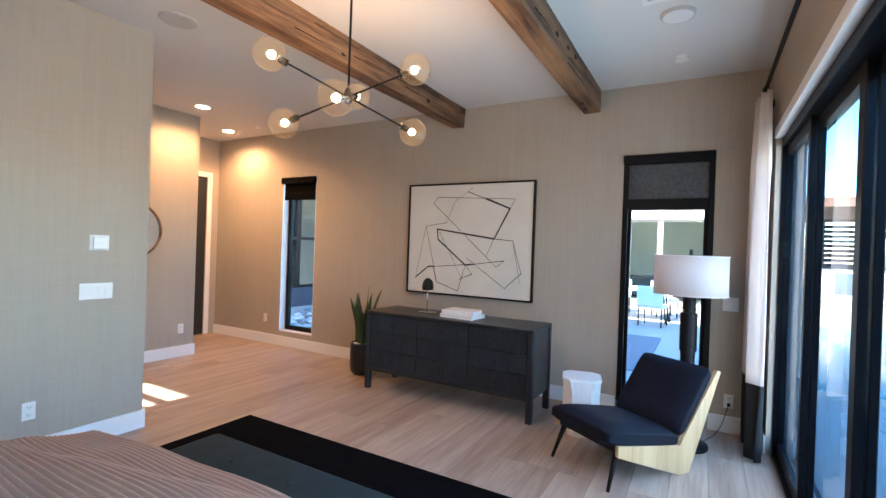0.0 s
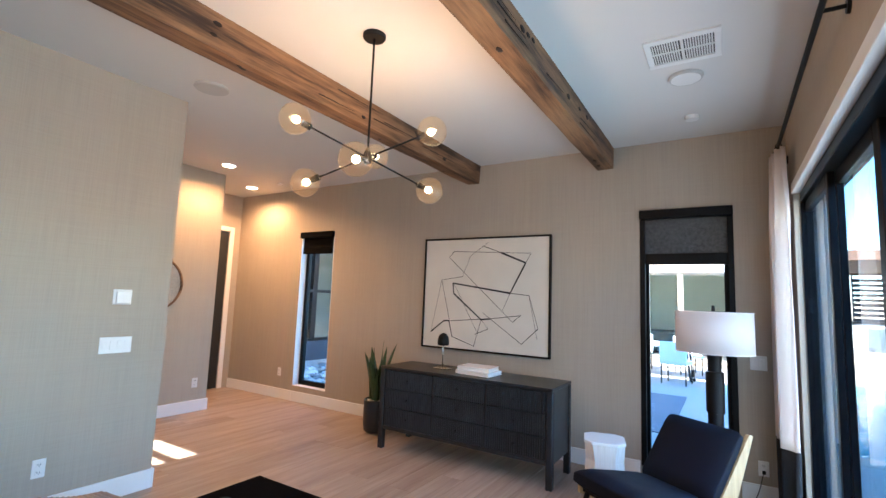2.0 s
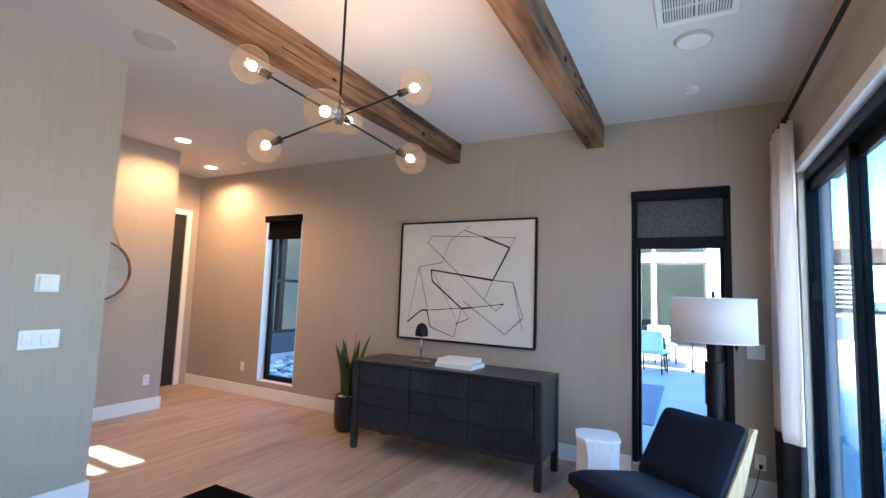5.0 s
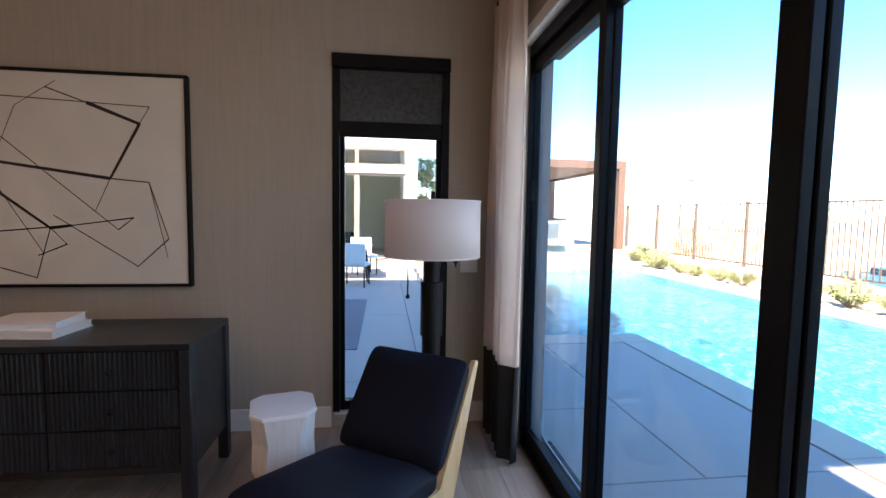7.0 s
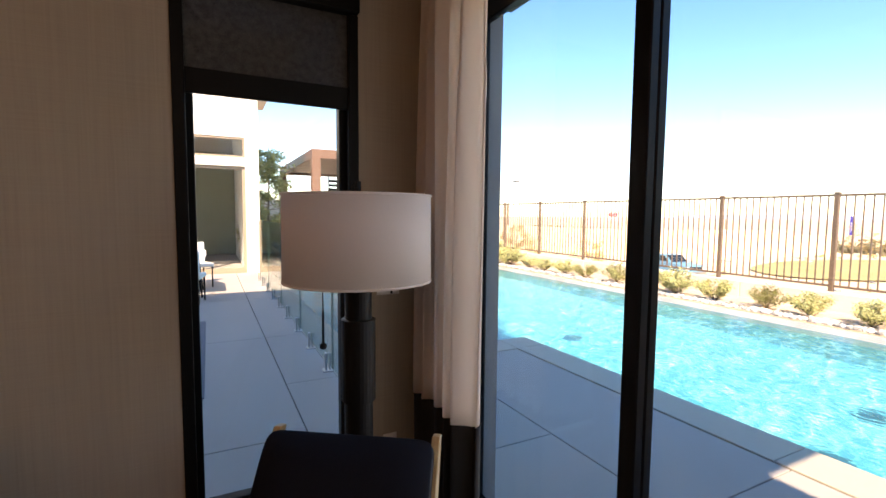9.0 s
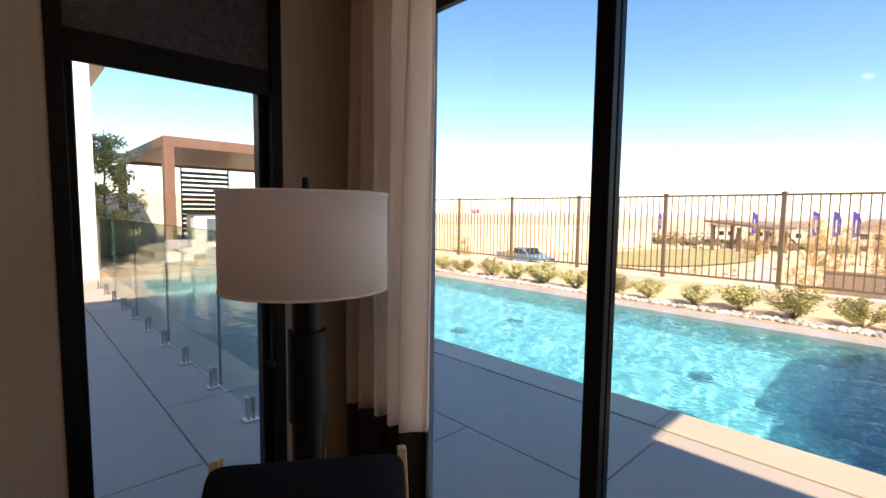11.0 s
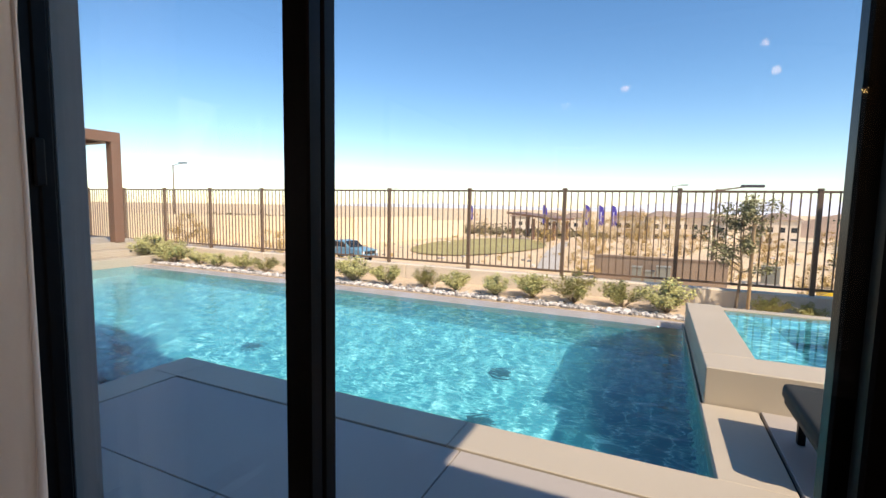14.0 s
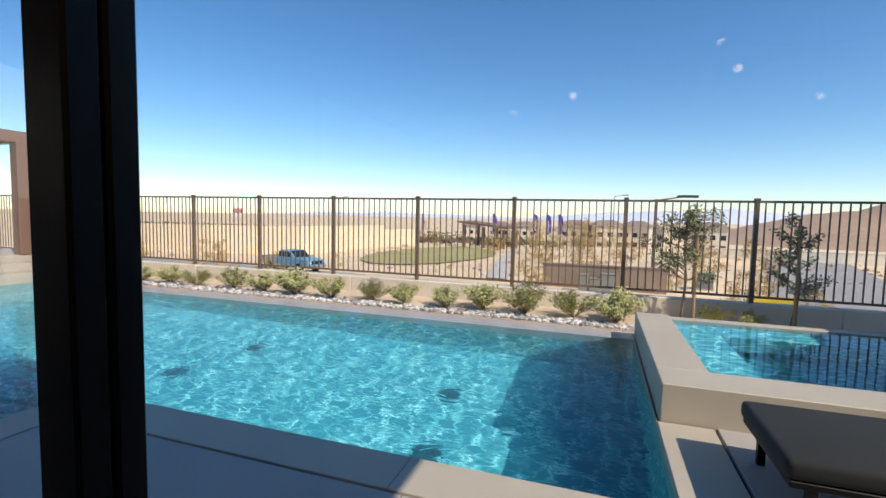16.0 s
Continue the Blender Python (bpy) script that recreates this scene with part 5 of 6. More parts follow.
def young_tree(at, h, seed, label, material=TREELEAF, leaves=1500, spread=0.55, low=0.25, leaf=0.055, limbs=26):
    rnd = random.Random(seed)
    t = thing("tree", at, label, "tree")
    bm = bmesh.new()
    pts = [Vector((0.03 * math.sin(i * 1.3 + seed), 0.03 * math.cos(i * 1.7), h * i / 5)) for i in range(6)]
    for i in range(5):
        tube(bm, pts[i], pts[i + 1], 0.028 * h / 2 * (1 - i / 6), 0.028 * h / 2 * (1 - (i + 1) / 6), 7, False)
    cents = []
    for _ in range(limbs):
        z = rnd.uniform(low, 0.95) * h
        a = rnd.random() * math.tau
        ln = spread * rnd.uniform(0.4, 1.0) * (1.15 - 0.6 * z / h)
        e = Vector((math.cos(a) * ln, math.sin(a) * ln, z + ln * rnd.uniform(0.1, 0.7)))
        tube(bm, (0, 0, z), e, 0.010, 0.003, 5, False)
        for u in (0.5, 0.75, 1.0):
            cents.append((Vector((0, 0, z)).lerp(e, u), 0.085 * spread / 0.55))
    part("trunk", bm, BARK, t)
    bm = bmesh.new()
    leaf_cloud(bm, cents, leaves, leaf * max(1, spread), rnd)
    part("crown", bm, material, t)
    return t


def stake(parent_at, h):
    s = thing("tree_stake", parent_at, "tan wooden stake beside a young tree", "stake")
    bm = bmesh.new()
    tube(bm, (0, 0, 0), (0, 0, h), 0.026, 0.022, 10)
    part("pole", bm, STAKE, s)
    bm = bmesh.new()
    tube(bm, (-0.06, 0, h * 0.8), (0.02, 0, h * 0.8), 0.012, n=6)
    part("tie", bm, BLACK, s)


young_tree((8.98, 2.10, -0.065), 1.72, 5, "young olive tree by the spa", spread=0.72, low=0.36, leaves=4200, leaf=0.036)
stake((8.85, 1.98, -0.065), 1.35)
young_tree((8.98, 0.66, -0.065), 1.78, 9, "thin young olive tree behind the spa", spread=0.52, low=0.30, leaves=1900, leaf=0.036)
stake((8.85, 0.70, -0.065), 1.5)

# ---- sun bed ----
sb = thing("sun_lounger", (4.09, 1.44, G), "black-framed sun lounger with charcoal cushion", "sun lounger")
boxes("frame", [(-0.36, 0.40, -0.95, 1.00, 0.245, 0.28)], BLACK, sb, 0.005)
for sx in (-0.33, 0.37):
    for sy in (-0.85, 0.90):
        boxes("leg", [(sx - 0.022, sx + 0.022, sy - 0.022, sy + 0.022, 0, 0.25)], BLACK, sb, 0.003)
bm = bmesh.new()
box(bm, -0.37, 0.41, -0.96, 1.02, 0.28, 0.39, 0.035, 3)
part("cushion", bm, CUSHION, sb, "charcoal cushion", True)

# ---- glass pool fence ----
gf = thing("glass_fence", (1.36, 0, G), "frameless glass pool fence on steel spigots", "fence")
bm = bmesh.new()
box(bm, -0.05, 0.05, -0.05, 0.05, 0, 0.012, 0.003)
box(bm, -0.027, -0.009, -0.024, 0.024, 0.012, 0.17, 0.003)
box(bm, 0.009, 0.027, -0.024, 0.024, 0.012, 0.17, 0.003)
spig_me = mesh_of(bm, "spigot", STEEL)
for k in range(11):
    piece("spigot", spig_me, gf, (0, 5.55 + 0.80 * k, 0))
for k in range(5):
    ob = boxes("glass_panel", [(-0.006, 0.006, 5.35 + 1.62 * k, 5.35 + 1.62 * k + 1.60, 0.08, 1.30)], FENCEGLASS, gf)
    ob.visible_shadow = False
    a, b = 5.35 + 1.62 * k, 5.35 + 1.62 * k + 1.60
    boxes("glass_edge", [(-0.006, 0.006, a - 0.004, a, 0.08, 1.30), (-0.006, 0.006, b, b + 0.004, 0.08, 1.30), (-0.006, 0.006, a, b, 1.30, 1.305)], GLASSEDGE, gf, label="dark green polished glass edge")

# ---- pergola on its stepped platform ----
pf = thing("platform", (0, 0, 0), "tan stepped concrete platform at the pool's end", "steps", kind="structure")
for k in range(3):
    boxes("step", [(2.0 + 0.3 * k, 8.6, NYE + 0.05 + 0.38 * k, 22.5, -0.3 if k == 0 else 0.11 + 0.16 * (k - 1), 0.11 + 0.16 * k)], COPING, pf, 0.008)
pg = thing("pergola", (0, 0, 0.43), "brown metal pergola over an outdoor kitchen", "pergola")
for x in (2.95, 7.75):
    for y in (15.35, 21.2):
        boxes("post", [(x - 0.11, x + 0.11, y - 0.11, y + 0.11, 0, 2.42)], PERGOLA, pg, 0.006)
boxes("beam", [(2.84, 7.86, 15.24, 15.46, 2.42, 2.66)], PERGOLA, pg, 0.006)
boxes("beam", [(2.84, 7.86, 21.09, 21.31, 2.42, 2.66)], PERGOLA, pg, 0.006)
boxes("beam", [(2.84, 3.06, 15.46, 21.09, 2.42, 2.66)], PERGOLA, pg, 0.006)
boxes("beam", [(7.64, 7.86, 15.46, 21.09, 2.42, 2.66)], PERGOLA, pg, 0.006)
boxes("roof_panel", [(3.06, 7.64, 15.46, 21.09, 2.50, 2.58)], PERGOLA, pg)
ls = thing("louvre_screen", (5.35, 20.9, 0.43), "dark slatted privacy screen under the pergola", "screen")
bm = bmesh.new()
prism(bm, [(-0.02, 0), (0.02, 0.03), (0.02, 0.11), (-0.02, 0.08)], "x", -0.75, 0.75)
slat2 = mesh_of(bm, "slat", SLAT)
for k in range(13):
    piece("slat", slat2, ls, (0, 0, 0.2 + 0.165 * k))
boxes("upright", [(-0.79, -0.75, -0.03, 0.03, 0, 2.4)], SLAT, ls)
boxes("upright", [(0.75, 0.79, -0.03, 0.03, 0, 2.4)], SLAT, ls)
structure(boxes("garden_wall", [(-3.0, 9.1, 24.0, 24.2, -0.4, 2.0)], BLOCKWALL), "tan garden wall behind the pergola", "wall")
kit = thing("outdoor_kitchen", (4.9, 16.6, 0.43), "white outdoor kitchen counter with dark worktop", "counter")
boxes("counter", [(-1.2, 1.5, -0.35, 0.35, 0, 0.86)], STUCCO, kit, 0.01)
boxes("worktop", [(-1.25, 1.55, -0.4, 0.4, 0.86, 0.91)], BLACKWOOD, kit, 0.005)
boxes("hood", [(-0.2, 0.5, -0.2, 0.3, 0.91, 1.15)], STEEL, kit, 0.03, "steel grill hood")
boxes("panel", [(-0.9, -0.4, -0.36, -0.351, 0.15, 0.75), (0.8, 1.3, -0.36, -0.351, 0.15, 0.75)], STEEL, kit)
wf = thing("water_feature", (5.2, 14.2, -0.2), "stone fountain block spilling into the pool", "fountain")
boxes("block", [(-0.55, 0.55, -0.25, 0.45, 0.0, 0.95)], COPING, wf, 0.01)
boxes("spout", [(-0.25, 0.25, -0.40, -0.25, 0.80, 0.83)], STEEL, wf, 0.004)

# ---- north building across the court ----
BY = 15.0
nb = thing("house", (0, BY, 0), "white stucco house with glass doors and clerestory windows", "house")
boxes("wall", [(-12, -4.2, 0, 0.3, G, 5.2), (-4.2, 1.22, 0, 0.3, 2.52, 2.72), (-4.2, 1.22, 0, 0.3, 3.20, 5.2), (1.22, 1.52, 0, 0.3, G, 5.2), (1.22, 1.52, 0.3, 6.0, G, 5.2), (-12, 1.52, 6.0, 6.3, G, 5.2)], STUCCO, nb)
boxes("eave", [(-12.5, 2.3, -0.75, 6.5, 5.2, 5.42)], TANSTUCCO, nb, 0.01, "tan roof eave")
boxes("inner_floor", [(-12, 1.22, 0.3, 6.0, -0.1, G + 0.01)], CONCRETE, nb)
boxes("inner_wall", [(-12, 1.22, 5.2, 5.3, 0, 3.4)], surface("sage_inner_wall", (0.30, 0.33, 0.26), 0.8), nb)
BRONZE = surface("tan_window_frame", (0.36, 0.27, 0.19), 0.5)
for x0, x1 in ((-4.2, -2.85), (-2.85, -1.5), (-1.5, -0.14), (-0.14, 1.22)):
    w = new("window")
    w.parent = nb
    boxes("frame", [(x0, x0 + 0.07, 0.06, 0.14, G, 2.52), (x1 - 0.07, x1, 0.06, 0.14, G, 2.52), (x0 + 0.07, x1 - 0.07, 0.06, 0.14, 2.45, 2.52), (x0 + 0.07, x1 - 0.07, 0.06, 0.14, G, 0.08)], BRONZE, w)
    pane("pane", (x0 + 0.07, x1 - 0.07, 0.09, 0.10, 0.08, 2.45), w)
    w = new("window")
    w.parent = nb
    boxes("frame", [(x0, x0 + 0.05, 0.02, 0.10, 2.72, 3.20), (x1 - 0.05, x1, 0.02, 0.10, 2.72, 3.20), (x0 + 0.05, x1 - 0.05, 0.02, 0.10, 3.15, 3.20), (x0 + 0.05, x1 - 0.05, 0.02, 0.10, 2.72, 2.77)], BRONZE, w)
    pane("pane", (x0 + 0.05, x1 - 0.05, 0.05, 0.06, 2.77, 3.15), w)
boxes("sofa", [(-2.6, -0.4, 2.6, 3.5, 0, 0.75)], VELVET, nb, 0.08, "grey sofa inside")

# west wing seen through the narrow window
ww = thing("house", (-7.4, 9.5, 0), "garden wing with tall dark window frames", "house")
WING = surface("dark_wing_paint", (0.045, 0.05, 0.065), 0.8, vary=0.1)
boxes("wall", [(-0.3, 0, -4.2, -2.6, G, 4.2), (-0.3, 0, -2.6, 3.0, 3.0, 4.2), (-0.3, 0, -2.6, 3.0, G, 0.4), (-0.3, 0, 3.0, 5.5, G, 4.2)], WING, ww)
boxes("inner_wall", [(-3.2, -3.1, -4.2, 5.5, 0, 4.2), (-3.1, -0.3, -4.2, -4.1, 0, 4.2), (-3.1, -0.3, -4.1, 5.5, 4.1, 4.2), (-3.1, -0.3, 5.4, 5.5, 0, 4.1)], surface("wing_inner_wall", (0.22, 0.24, 0.20), 0.8), ww)
for y0 in (-2.6, -1.2, 0.2, 1.6):
    w = new("window")
    w.parent = ww
    boxes("frame", [(-0.18, -0.06, y0, y0 + 0.07, 0.4, 3.0), (-0.18, -0.06, y0 + 1.33, y0 + 1.4, 0.4, 3.0), (-0.18, -0.06, y0 + 0.07, y0 + 1.33, 2.93, 3.0), (-0.18, -0.06, y0 + 0.07, y0 + 1.33, 1.55, 1.62), (-0.18, -0.06, y0 + 0.07, y0 + 1.33, 0.4, 0.47)], FRAME, w)
    pane("pane", (-0.125, -0.118, y0 + 0.07, y0 + 1.33, 0.47, 2.93), w)


def patio_chair(at, rz, label="white metal patio chair on the terrace"):
    c = thing("patio_chair", at, label, "chair", "patio chairs", rz=rz)
    boxes("seat", [(-0.26, 0.26, -0.26, 0.26, 0.40, 0.47)], STUCCO, c, 0.02, seg=2)
    bm = bmesh.new()
    box(bm, -0.26, 0.26, 0.22, 0.28, 0.44, 0.86, 0.02, 2)
    part("backrest", bm, STUCCO, c)
    for sx in (-0.23, 0.23):
        for sy in (-0.23, 0.23):
            bm = bmesh.new()
            tube(bm, (sx, sy, 0), (sx, sy, 0.41), 0.014)
            part("leg", bm, FRAME, c)
    return c


pt = thing("patio_table", (-0.55, 12.2, G), "long pale patio dining table", "table")
boxes("tabletop", [(-0.9, 0.9, -0.5, 0.5, 0.70, 0.745)], STUCCO, pt, 0.008)
for sx in (-0.75, 0.75):
    for sy in (-0.4, 0.4):
        bm = bmesh.new()
        tube(bm, (sx * 1.1, sy * 1.1, 0), (sx, sy, 0.70), 0.018, 0.024)
        part("leg", bm, FRAME, pt)
pc0 = patio_chair((0.15, 13.1, G), 20)
for at, rz in (((-0.95, 13.15, G), -10), ((0.05, 11.3, G), 170), ((-1.0, 11.25, G), 190), ((-4.6, 8.0, G), -60)):
    copy_thing(pc0, pose(*at, 0, 0, rz))
tagged(boxes("terrace_sheet", [(-1.2, 0.34, 6.9, 9.75, G, G + 0.012)], TERRACEGREY, None, 0.003), "thin flat grey sheet on the terrace", "mat")
def cactus(at, h, n, seed):
    rnd = random.Random(seed)
    c = thing("cactus", at, "green columnar cactus with pale ribs by the narrow window", "cactus", "court cacti")
    for k in range(n):
        a, lean = k * 2.4, rnd.uniform(0.04, 0.16)
        hh = h * rnd.uniform(0.6, 1.0)
        base = Vector((0.10 * math.cos(a), 0.10 * math.sin(a), -0.02))
        tip = base + Vector((lean * math.cos(a), lean * math.sin(a), hh))
        bm = bmesh.new()
        rings = []
        for i in range(7):
            u = i / 6
            r = 0.055 * (1.0 if u < 0.8 else 1.0 - 0.85 * ((u - 0.8) / 0.2) ** 2)
            m = base.lerp(tip, u)
            rings.append([bm.verts.new(m + Vector((math.cos(q * math.tau / 16), math.sin(q * math.tau / 16), 0)) * r * (1.0 if q % 2 else 0.8)) for q in range(16)])
        for p, q in zip(rings, rings[1:]):
            for i in range(16):
                bm.faces.new((p[i], p[(i + 1) % 16], q[(i + 1) % 16], q[i]))
        bm.faces.new(rings[-1])
        part("stem", bm, CACTUS, c)


cactus((-4.75, 6.55, G), 0.85, 4, 2)
cactus((-5.6, 7.5, G), 0.6, 5, 6)
rnd = random.Random(12)
verts, faces = [], []
for _ in range(420):
    x, y, s, a = rnd.uniform(-6.6, -3.6), rnd.uniform(5.5, 7.9), rnd.uniform(0.04, 0.10), rnd.random() * math.tau
    o = len(verts)
    for c in base_co:
        verts.append((x + s * 1.3 * (c.x * math.cos(a) - c.y * math.sin(a)), y + s * (c.x * math.sin(a) + c.y * math.cos(a)), G + s * 0.6 * (c.z + 0.6)))
    faces += [[i + o for i in f] for f in base_f]
me = bpy.data.meshes.new("court_rocks")
me.from_pydata(verts, [], faces)
me.materials.append(ROCK)
tagged(new("court_rocks", me), "grey and white rocks round the cacti", "rocks", kind="stuff")
young_tree((2.05, 17.8, -0.06), 3.5, 21, "leafy tree at the corner of the white house", material=BUSH, leaves=11000, spread=0.95, low=0.10, leaf=0.07, limbs=90)

# ---- ground beyond the fence ----
def ground_height(x, y):
    if x < 9.4:
        return -2.2 if x > -10 else -0.35
    t = min(1.0, (x - 9.4) / 10)
    h = -0.35 - 2.35 * t * t * (3 - 2 * t)
    if x > 18:
        h += 0.25 * noise.noise(Vector((x * 0.06, y * 0.06, 0)))
    if x > 60:
        h -= min(7, (x - 60) * 0.05)
    return h


gx = [-400, -120, -40, -9.2, 9.35, 9.45] + [9.5 + 1.6 * i for i in range(1, 14)] + [34 + 3.5 * i for i in range(1, 22)] + [130, 160, 220, 320, 500, 900, 1600, 3200]
gy = [-2600, -1200, -500, -240, -140, -90] + [-66 + 4.0 * i for i in range(42)] + [115, 150, 230, 420, 900, 2600]
bm = bmesh.new()
grid = [[bm.verts.new((x, y, ground_height(x, y))) for y in gy] for x in gx]
for p, q in zip(grid, grid[1:]):
    for i in range(len(gy) - 1):
        bm.faces.new((p[i], q[i], q[i + 1], p[i + 1]))
structure(part("ground", bm, SAND, None, smooth=True), "pale desert ground sloping away from the house", "ground")


def flat_patch(name, pts, material, label, category, lift):
    bm = bmesh.new()
    vs = [bm.verts.new((x, y, ground_height(x, y) + lift)) for x, y in pts]
    f = bm.faces.new(vs)
    bmesh.ops.triangulate(bm, faces=[f])
    bmesh.ops.subdivide_edges(bm, edges=bm.edges[:], cuts=5, use_grid_fill=True)
    for v in bm.verts:
        v.co.z = ground_height(v.co.x, v.co.y) + lift
    return structure(part(name, bm, material), label, category)


flat_patch("lawn", [(47.5 + 12 * math.cos(a), 20.0 + 6.2 * math.sin(a)) for a in [k * math.tau / 22 for k in range(22)]], GRASS, "oval park lawn beyond the fence", "lawn", 0.10)
flat_patch("road", [(20.5, -66), (28.5, -66), (28.5, -1.2), (20.5, -3.0)], ROAD, "asphalt street below the house", "road", 0.06)
flat_patch("road", [(23.5, 60), (22.5, 19.5), (29.5, 18.5), (31, 60)], ROAD, "asphalt street where the truck stands", "road", 0.06)
flat_patch("road", [(28, -12), (90, -30), (90, -22), (28, -5)], ROAD, "side street running to the far houses", "road", 0.08)
flat_patch("pavement_park", [(31, 8.9), (44, 11.2), (58, 12.6), (58, 13.8), (44, 12.5), (31, 10.4)], PATHWAY, "pale footpath through the park", "path", 0.12)

# pickup truck
tk = thing("pickup_truck", (29.0, 24.3, ground_height(29.0, 24.3) + 0.06), "blue single-cab pickup truck parked on the street", "truck", rz=-102)
tk.scale = (0.93, 0.93, 0.93)
bm = bmesh.new()
prism(bm, [(-2.65, 0.50), (2.55, 0.42), (2.66, 0.62), (2.62, 0.98), (1.20, 1.10), (-0.80, 1.08), (-2.68, 1.06)], "y", -0.90, 0.90)
bmesh.ops.bevel(bm, geom=list(bm.edges), offset=0.04, segments=2, affect="EDGES")
part("body", bm, TRUCKBLUE, tk, "blue painted body")
bm = bmesh.new()
prism(bm, [(1.12, 1.08), (0.55, 1.60), (-0.62, 1.62), (-0.80, 1.08)], "y", -0.78, 0.78)
bmesh.ops.bevel(bm, geom=list(bm.edges), offset=0.05, segments=2, affect="EDGES")
cab = part("cab", bm, TRUCKBLUE, tk, "blue cab with a rounded roof")
for sy in (-0.785, 0.785):
    bm = bmesh.new()
    prism(bm, [(0.88, 1.14), (0.50, 1.53), (0.06, 1.53), (0.06, 1.14)], "y", sy - 0.008, sy + 0.008)
    part("side_window", bm, DARKGLASS, cab, "dark side window")
    boxes("side_window", [(-0.60, -0.02, sy - 0.008, sy + 0.008, 1.14, 1.53)], DARKGLASS, cab, label="dark side window")
bm = bmesh.new()
prism(bm, [(1.10, 1.13), (0.60, 1.585), (0.62, 1.60), (1.125, 1.14)], "y", -0.66, 0.66)
part("windscreen", bm, DARKGLASS, cab, "dark windscreen")
boxes("bed_floor", [(-2.55, -0.86, -0.78, 0.78, 1.062, 1.070)], TYRE, tk, label="dark open load bed")
for sy in (-0.86, 0.86):
    boxes("bed_rail", [(-2.62, -0.84, sy - 0.04, sy + 0.04, 1.06, 1.13)], TRUCKBLUE, tk, 0.01)
for x in (-1.65, 1.65):
    for sy in (-0.82, 0.82):
        bm = bmesh.new()
        tube(bm, (x, sy - 0.12, 0.36), (x, sy + 0.12, 0.36), 0.36, n=20)
        wh = part("wheel", bm, TYRE, tk)
        bm = bmesh.new()
        tube(bm, (x, sy - 0.125, 0.36), (x, sy + 0.125, 0.36), 0.19, n=16)
        part("rim", bm, STEEL, wh)
boxes("bumper", [(2.60, 2.76, -0.88, 0.88, 0.42, 0.60)], STEEL, tk, 0.03)
boxes("grille", [(2.62, 2.68, -0.55, 0.55, 0.68, 0.92)], DARKGLASS, tk, 0.01)
for sy in (-0.70, 0.70):
    boxes("headlight", [(2.62, 2.69, sy - 0.13, sy + 0.13, 0.70, 0.90)], PLASTIC, tk, 0.01)


def street_lamp(at, h, rz):
    s = thing("street_lamp", at, "tall bronze street lamp with a flat head", "street lamp", rz=rz)
    bm = bmesh.new()
    tube(bm, (0, 0, 0), (0, 0, h), 0.10, 0.07)
    part("pole", bm, FENCE, s)
    bm = bmesh.new()
    tube(bm, (0, 0, h - 0.1), (1.6, 0, h + 0.15), 0.05, 0.04)
    part("arm", bm, FENCE, s)
    boxes("head", [(1.3, 2.5, -0.22, 0.22, h + 0.10, h + 0.26)], SLAT, s, 0.04)


street_lamp((40, 59.5, -2.7), 8.75, -90)
street_lamp((34, 0.0, -2.7), 5.55, -82)
street_lamp((95, 1.0, -2.7), 8.6, -90)
street_lamp((110, 70, -2.7), 8.6, -90)


def feather_flag(at, h):
    f = thing("feather_flag", at, "tall violet feather flag on a pole", "flag", "park flags", rz=-72)
    bm = bmesh.new()
    tube(bm, (0, 0, 0), (0, 0, h), 0.06)
    part("pole", bm, STEEL, f)
    bm = bmesh.new()
    prism(bm, [(0.05, h * 0.42), (0.80, h * 0.46), (0.80, h * 0.80), (0.6, h * 0.93), (0.05, h * 1.0)], "y", -0.015, 0.015)
    b = part("banner", bm, BANNER, f)
    boxes("mark", [(0.28, 0.40, -0.02, 0.02, h * 0.52, h * 0.80)], BANNERMARK, b)


for x, y in ((74.0, 9.5), (74.0, 11.3), (72.5, 13.1), (86, 22.5), (150, 62)):
    feather_flag((x, y, ground_height(x, y)), 2.15 - ground_height(x, y))

# park shelter
shl = thing("park_shelter", (64, 17.8, ground_height(64, 17.8)), "brown flat-roofed park shelter", "shelter", rz=-10)
bm = bmesh.new()
prism(bm, [(-3.7, 2.75), (3.7, 3.45), (3.7, 3.70), (-3.7, 3.0)], "x", -3.0, 3.0)
part("roof", bm, PERGOLA, shl)
for sx in (-2.4, 2.4):
    for sy in (-2.9, 0, 2.9):
        boxes("post", [(sx - 0.18, sx + 0.18, sy - 0.18, sy + 0.18, 0, 2.9 + sy * 0.09)], PERGOLA, shl)


def far_house(at, rz, w, d, h, label):
    o = thing("house", at, label, "house", "houses beyond the park", rz=rz)
    boxes("wall", [(-w / 2, w / 2, -d / 2, d / 2, -4, h)], TANSTUCCO, o)
    bm = bmesh.new()
    e, r = 0.6, 1.7
    vs = [bm.verts.new(p) for p in ((-w / 2 - e, -d / 2 - e, h), (w / 2 + e, -d / 2 - e, h), (w / 2 + e, d / 2 + e, h), (-w / 2 - e, d / 2 + e, h), (-w / 4, 0, h + r), (w / 4, 0, h + r))]
    for f in ((0, 1, 5, 4), (1, 2, 5), (2, 3, 4, 5), (3, 0, 4), (3, 2, 1, 0)):
        bm.faces.new([vs[i] for i in f])
    part("roof", bm, ROOFTILE, o, "brown tiled hip roof")
    for z in (0.9, 3.7):
        for k in range(3):
            x = -w / 2 + w * (k + 0.5) / 3
            if z + 1.3 < h:
                boxes("window", [(x - 0.65, x + 0.65, -d / 2 - 0.03, -d / 2 + 0.1, z, z + 1.3)], DARKGLASS, o)
    return o


